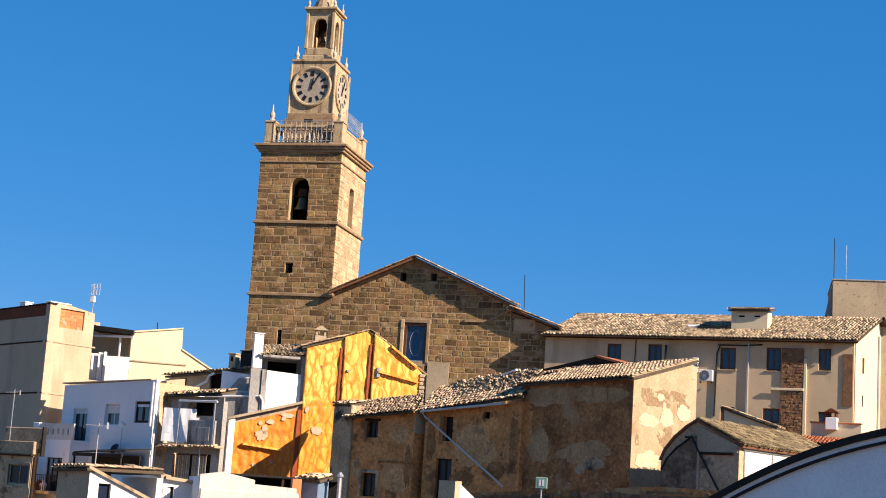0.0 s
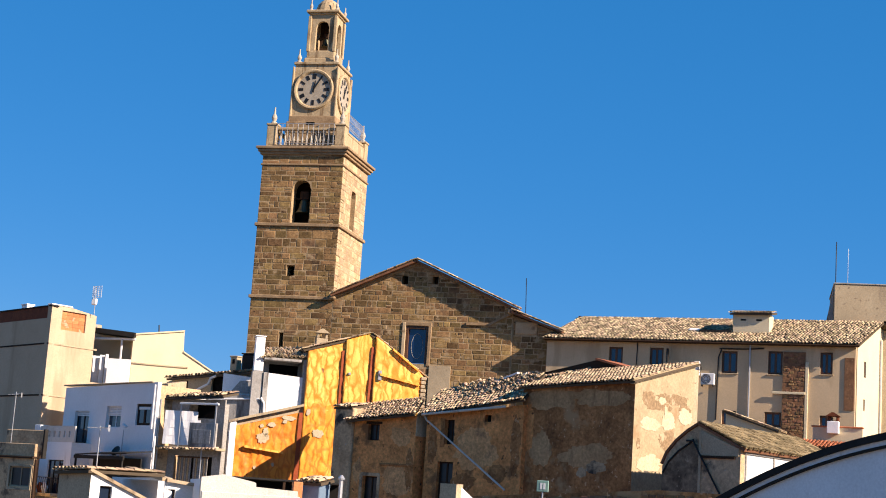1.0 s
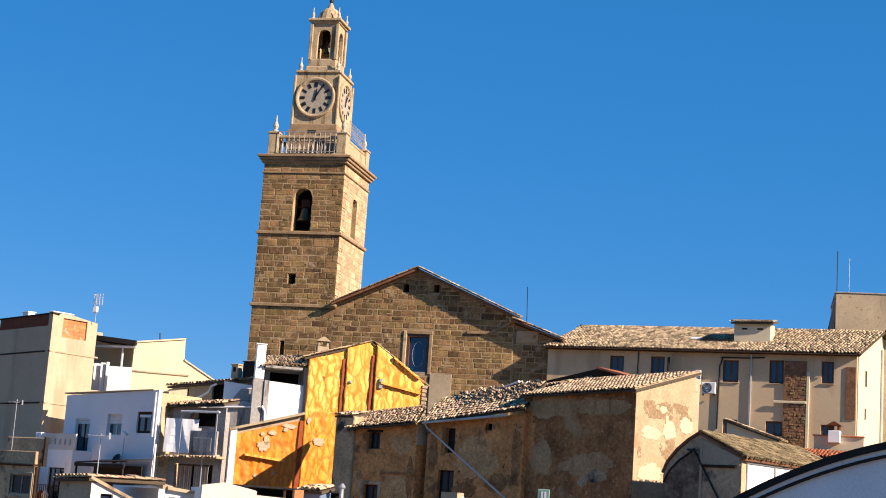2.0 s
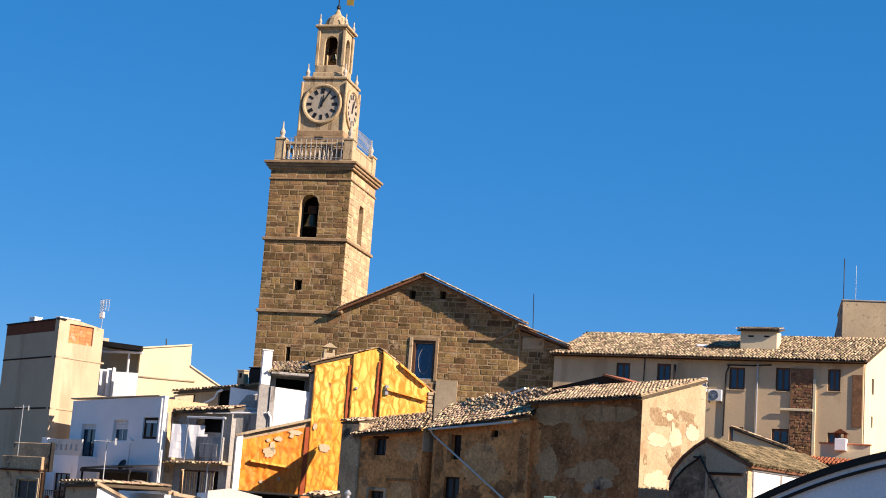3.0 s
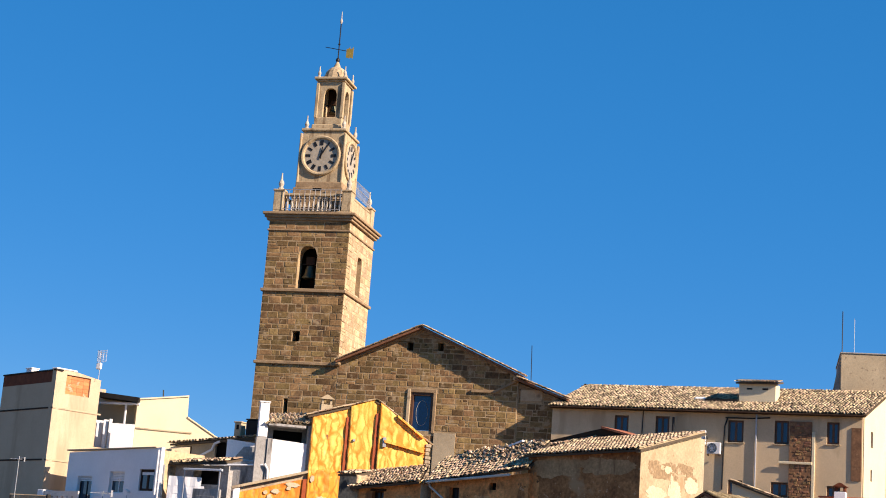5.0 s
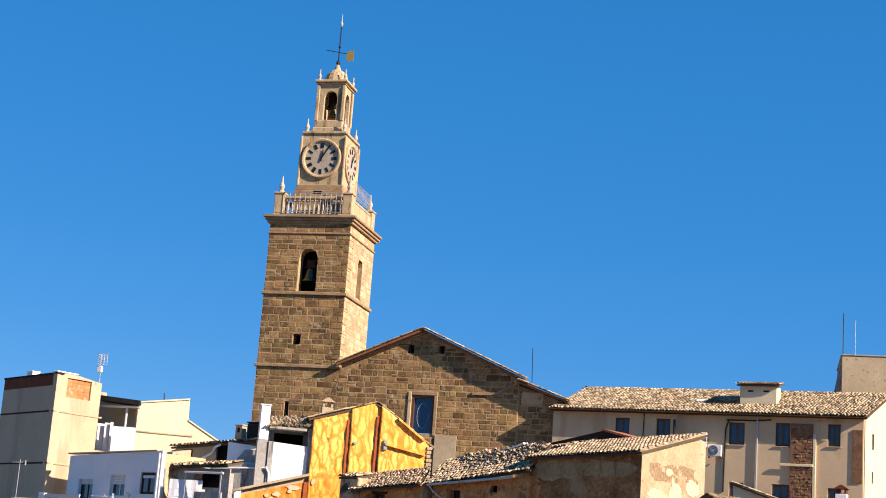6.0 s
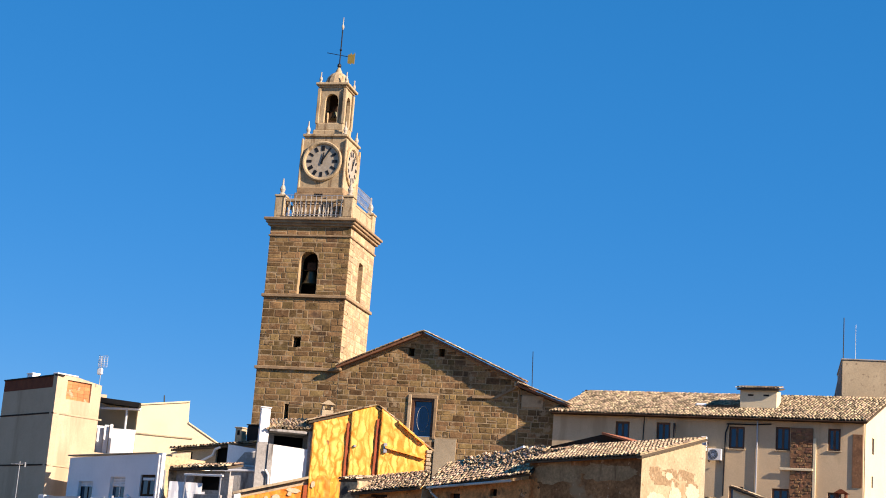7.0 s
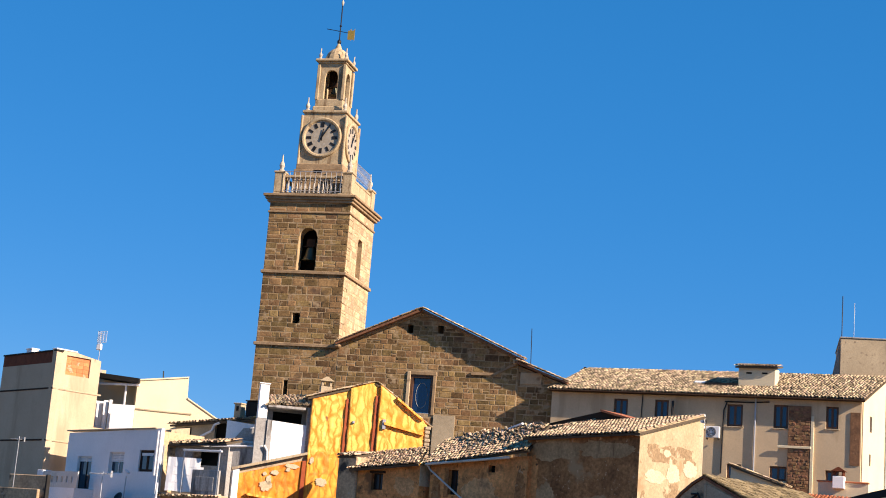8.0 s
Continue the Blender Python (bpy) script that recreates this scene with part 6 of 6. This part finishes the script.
# garden wall with a sign below the old houses
garden = place("rubble_wall", 6.8, 76, 40, "dark rubble garden wall in shade", "wall", far=0.91)
garden_wall = part("body", wall(-6.5, 9.0, -6, [(-6.5, 2.35), (5.0, 3.15), (9.0, 3.1)], thick=0.5), plaster_dark, garden)
sign = place("green_sign", 5.45, 75.4, 20, "small pale green square sign on a post", "sign", z=-2, far=0.9)
part("post", rods(0.04, ((0, 0, -5), (0, 0, 4.9))), zinc, sign)
board = part("board", soft_box(-0.3, 0.3, -0.06, 0.0, 4.75, 5.3, 0.03), material("pale_green_enamel", (0.22, 0.36, 0.30), (0.17, 0.30, 0.25), rough=0.5, bump=0.05), sign)
for k in range(2):
    part("mark", boxes((-0.12 + 0.16 * k, -0.02 + 0.16 * k, -0.075, -0.06, 4.88, 5.18)), plastic_white, board)

# low white houses at the foot of the hill
low_a = place("low_white_house", -13.32, 62, 45, "low whitewashed house with a tiled gable edge", "house", "low white houses")
part("front_wall", wall(-2.3, 0, -7.5, [(-2.3, 2.12), (0, 2.22)]), plaster_ochre, low_a)
LS = pose(0, 0, 0, 0, 0, 80)
part("side_wall", wall(0.4, 4.5, -7.5, [(0.4, 2.05), (1.7, 1.5), (4.5, 0.3)], [(0.42, 0.95, -0.6, 1.65)]), plaster_white, low_a, m=LS)
part("side_corner", boxes((0.004, 0.4, 0, 0.35, -7.5, 2.05)), plaster_white, low_a, m=LS)
window(low_a, 0.42, 0.95, -0.6, 1.65, 0.15, wood_dark, pane_dark, 0, m=LS)
bm = bmesh.new()
prism(bm, (-0.1, 2.2), (4.6, 0.25), (4.6, 0.38), (-0.1, 2.33), -0.15, 0.35)
part("verge", bm, tile, low_a, m=LS)
tiled_roof(low_a, (-2.4, -0.2, 2.15), (2.5, 0, 0.1), (0.6, 3.2, 0.05), seed=51)
aerial(*spot(low_a, -0.15, 0.3), 2.1, 1.9, 30, "white yagi antenna on a thin mast", 5, 1.0)
low_b = place("low_white_house", -11.06, 66, 40, "low white house with a long tiled verge", "house", "low white houses")
part("front_wall", wall(-3.5, 0, -7.5, [(-3.5, 2.4), (-2.3, 2.4), (0, 2.05)]), plaster_white, low_b)
LB = pose(0, 0, 0, 0, 0, 70)
part("side_wall", wall(0.1, 4.0, -7.5, [(0.1, 2.0), (1.6, 1.85), (4.0, 1.6)], [(0.15, 0.5, 0.2, 1.7)]), plaster_white, low_b, m=LB)
window(low_b, 0.15, 0.5, 0.2, 1.7, 0.12, wood_dark, pane_dark, 0, m=LB)
bm = bmesh.new()
prism(bm, (-2.4, 2.4), (0.1, 2.02), (0.1, 2.16), (-2.4, 2.55), -0.25, 0.3)
part("verge", bm, tile, low_b)
bm = bmesh.new()
prism(bm, (0.0, 2.0), (4.0, 1.62), (4.0, 1.75), (0.0, 2.14), -0.25, 0.3)
part("verge", bm, tile, low_b, m=LB)
for k, x in enumerate((-1.9, -1.35)):
    pot = place("chimney_pot", *spot(low_b, x, -3.0), 40, "pale clay chimney pot", "chimney", z=0.2)
    bm = bmesh.new()
    turned(bm, [(0.2, -3), (0.2, 0.75), (0.14, 0.9), (0.17, 1.1), (0.05, 1.4)], seg=10)
    part("body", bm, plaster_ochre if k else plaster_white, pot)
low_c = place("white_roof_terrace", -9.26, 64, -15, "white roof terrace walls in the sun", "house")
part("parapet", wall(0.0, 2.25, -7.5, [(0, 2.28), (0.9, 2.44), (2.2, 2.2), (2.25, 2.15)], thick=0.35), plaster_lime, low_c)
part("low_parapet", wall(2.25, 4.0, -7.5, [(2.25, 2.02), (4.0, 1.95)], thick=0.3), plaster_lime, low_c)
part("front_parapet", soft_box(-0.1, 3.9, -1.2, -0.9, -7.5, 1.72, 0.03), plaster_lime, low_c)
part("floor", boxes((-0.1, 6.5, -0.9, 4.0, 1.0, 1.2)), plaster_grey, low_c)
part("left_wall", wall(-4.0, -0.35, -7.5, 2.2), plaster_white, low_c, m=SIDE_LEFT(0, 0))
canopy = place("yard_canopy", -7.5, 71, -8, "dark flat canopy over a shaded yard", "canopy")
part("sheet", soft_box(-1.6, 3.6, 0, 5, 2.38, 2.48, 0.02), canvas_grey, canopy)
# black wall stands for the yard's shade, which the canopy doesn't cast
part("back_wall", boxes((-1.6, 3.6, 1.0, 1.2, -5, 2.37)), shade_black, canopy)
part("edge_beam", soft_box(-1.6, 3.6, -0.06, 0.0, 2.38, 2.48, 0.02), canvas_grey, canopy)
for x in (-1.5, 0.9, 3.4):
    part("post", soft_box(x, x + 0.12, 0, 0.12, -5, 2.37, 0.01), wood_dark, canopy)
pillar = place("brick_pillar", *spot(low_c, 4.05, 0.5), -15, "pink rendered brick pillar", "pillar")
part("shaft", soft_box(-0.2, 0.2, -0.2, 0.2, -7, 2.35, 0.02), brick_orange, pillar)
tank_b = place("blue_tank", *spot(low_c, 4.95, 1.0), 30, "blue-grey metal water tank with a tiled lid", "tank")
part("body", soft_box(-0.45, 0.45, -0.4, 0.4, -7, 2.35, 0.04), material("blue_grey_paint", (0.16, 0.23, 0.31), (0.12, 0.18, 0.25), rough=0.5, bump=0.08), tank_b)
tiled_roof(tank_b, (-0.55, -0.5, 2.37), (1.1, 0, 0), (0, 1.0, 0.2), seed=52)
stack = place("flue_pipe", *spot(low_c, 5.85, 0.3), 0, "grey metal flue pipe with a cowl", "pipe")
bm = rods(0.09, ((0, 0, -7), (0, 0, 2.55)))
turned(bm, [(0.14, 2.55), (0.15, 2.62), (0.05, 2.75)], 0, 0, 12)
part("pipe", bm, zinc, stack)
low_d = place("low_white_house", 0.81, 60, 40, "white gable end of a small house", "house", "low white houses")
part("front_wall", wall(-0.5, 0.3, -7.5, 2.6), plaster_ochre, low_d)
part("side_wall", wall(0.3, 2.4, -7.5, [(0.3, 2.5), (2.4, 1.4)], [], thick=0.3), plaster_white, low_d, m=SIDE_RIGHT(0.3))

# roofs, rear parts and floors that close the houses
for ob, name, mat, rows in (
        (white_house, "flat_roof", plaster_grey, (-9.1, -0.4, 0.4, 3.3, 7.0, 7.15)),
        (flats, "back_wall", plaster_flats, (-7.15, -3.4, 5.0, 5.3, -3, 12.1)),
        (cream, "rear_body", plaster_cream, (0.4, 2.95, 2.1, 5.0, -2, 10.9)),
        (cream_b, "rear_body", plaster_cream, (0.41, 6.2, 0.41, 5.0, -2, 8.7)),
        (grey, "rear_body", plaster_grey, (-4.3, -1.7, 1.15, 3.0, -3, 6.95)),
        (upper, "rear_body", plaster_ochre, (-4.6, 1.3, 0.75, 2.9, -3, 8.2)),
        (terrace, "rear_body", plaster_grey, (-0.3, 2.2, 2.35, 5.0, -3, 9.6)),
        (orange, "rear_wall", plaster_ochre, (0.4, 6.55, 8.6, 9.0, -2, 9.2)),
        (orange, "wing_body", plaster_ochre, (-3.9, -0.4, 0.46, 4.0, -2, 5.5)),
        (old_a, "rear_body", plaster_old, (-4.4, -0.1, 0.5, 4.0, -4, 5.9)),
        (old_b, "rear_body", plaster_old, (-5.4, 0.7, 0.6, 3.4, -4, 6.3)),
        (shed, "rear_wall", plaster_shed, (-1.95, 2.12, 9.1, 9.5, -6, 4.6)),
        (low_a, "rear_wall", plaster_white, (-2.2, 0.3, 3.0, 3.3, -7.5, 2.0)),
        (low_b, "flat_roof", plaster_grey, (-3.4, 0.0, 0.42, 4.0, 1.3, 1.5)),
        (low_d, "flat_roof", plaster_grey, (-0.5, 0.0, 0.42, 2.4, 1.1, 1.3)),
        (hall, "left_wall", plaster_white, (-7.0, -6.6, 0.51, 9.0, -8, -2.0))):
    part(name, boxes(rows), mat, ob)
bm = bmesh.new()
for a, b in zip(XS, XS[1:]):
    prism(bm, (a, arc_z(a) - 0.5), (b, arc_z(b) - 0.5), (b, arc_z(b) - 0.35), (a, arc_z(a) - 0.35), 0.51, 9.0)
part("vaulted_roof", bm, canvas_grey, hall)

# coursed stone, built last
COURSES = dict(course=(0.32, 0.54), length=(0.4, 1.35), bands=((21.55, 22.15), (27.5, 28.12), (16.1, 16.62)))
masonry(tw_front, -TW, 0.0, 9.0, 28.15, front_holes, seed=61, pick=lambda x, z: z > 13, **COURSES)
# right side takes the lighter stone colours that carry its sunlight
masonry(tw_right, 0.0, TD, 15.5, 28.15, side_holes, seed=62, proud=0.012, mats=(sunlit_piece, sunlit_stuff), **COURSES)
masonry(gable_wall, 0.05, 14.05, 9.0, [(x, z - 0.12) for x, z in GABLE], [(5.66, 7.97, 12.1, 15.4)] + nave_holes[1:] + [(7.95, 9.6, 9.0, 12.15)], seed=63, length=(0.35, 1.1), course=(0.30, 0.5), pick=lambda x, z: z > 11.5)
masonry(aisle_wall, 14.15, 17.55, 9.0, [(14.1, 16.0), (17.6, 14.85)], [(14.3, 15.95, 14.8, 15.7)], y=0.12, seed=64, length=(0.4, 1.0), course=(0.36, 0.5))
masonry(strip, -4.83, -3.37, 7.0, 13.8, (), y=-0.12, seed=65, length=(0.16, 0.42), course=(0.13, 0.26), proud=0.03, name="rubble_stone", mats=(rubble_piece, rubble), missing=0.25)
masonry(garden_wall, -6.45, 8.9, 0.8, [(-6.5, 2.25), (5.0, 3.0), (9.0, 2.95)], (), seed=66, length=(0.25, 0.7), course=(0.2, 0.4), proud=0.06, name="rubble_stone", mats=(rubble_piece, rubble), missing=0.05)
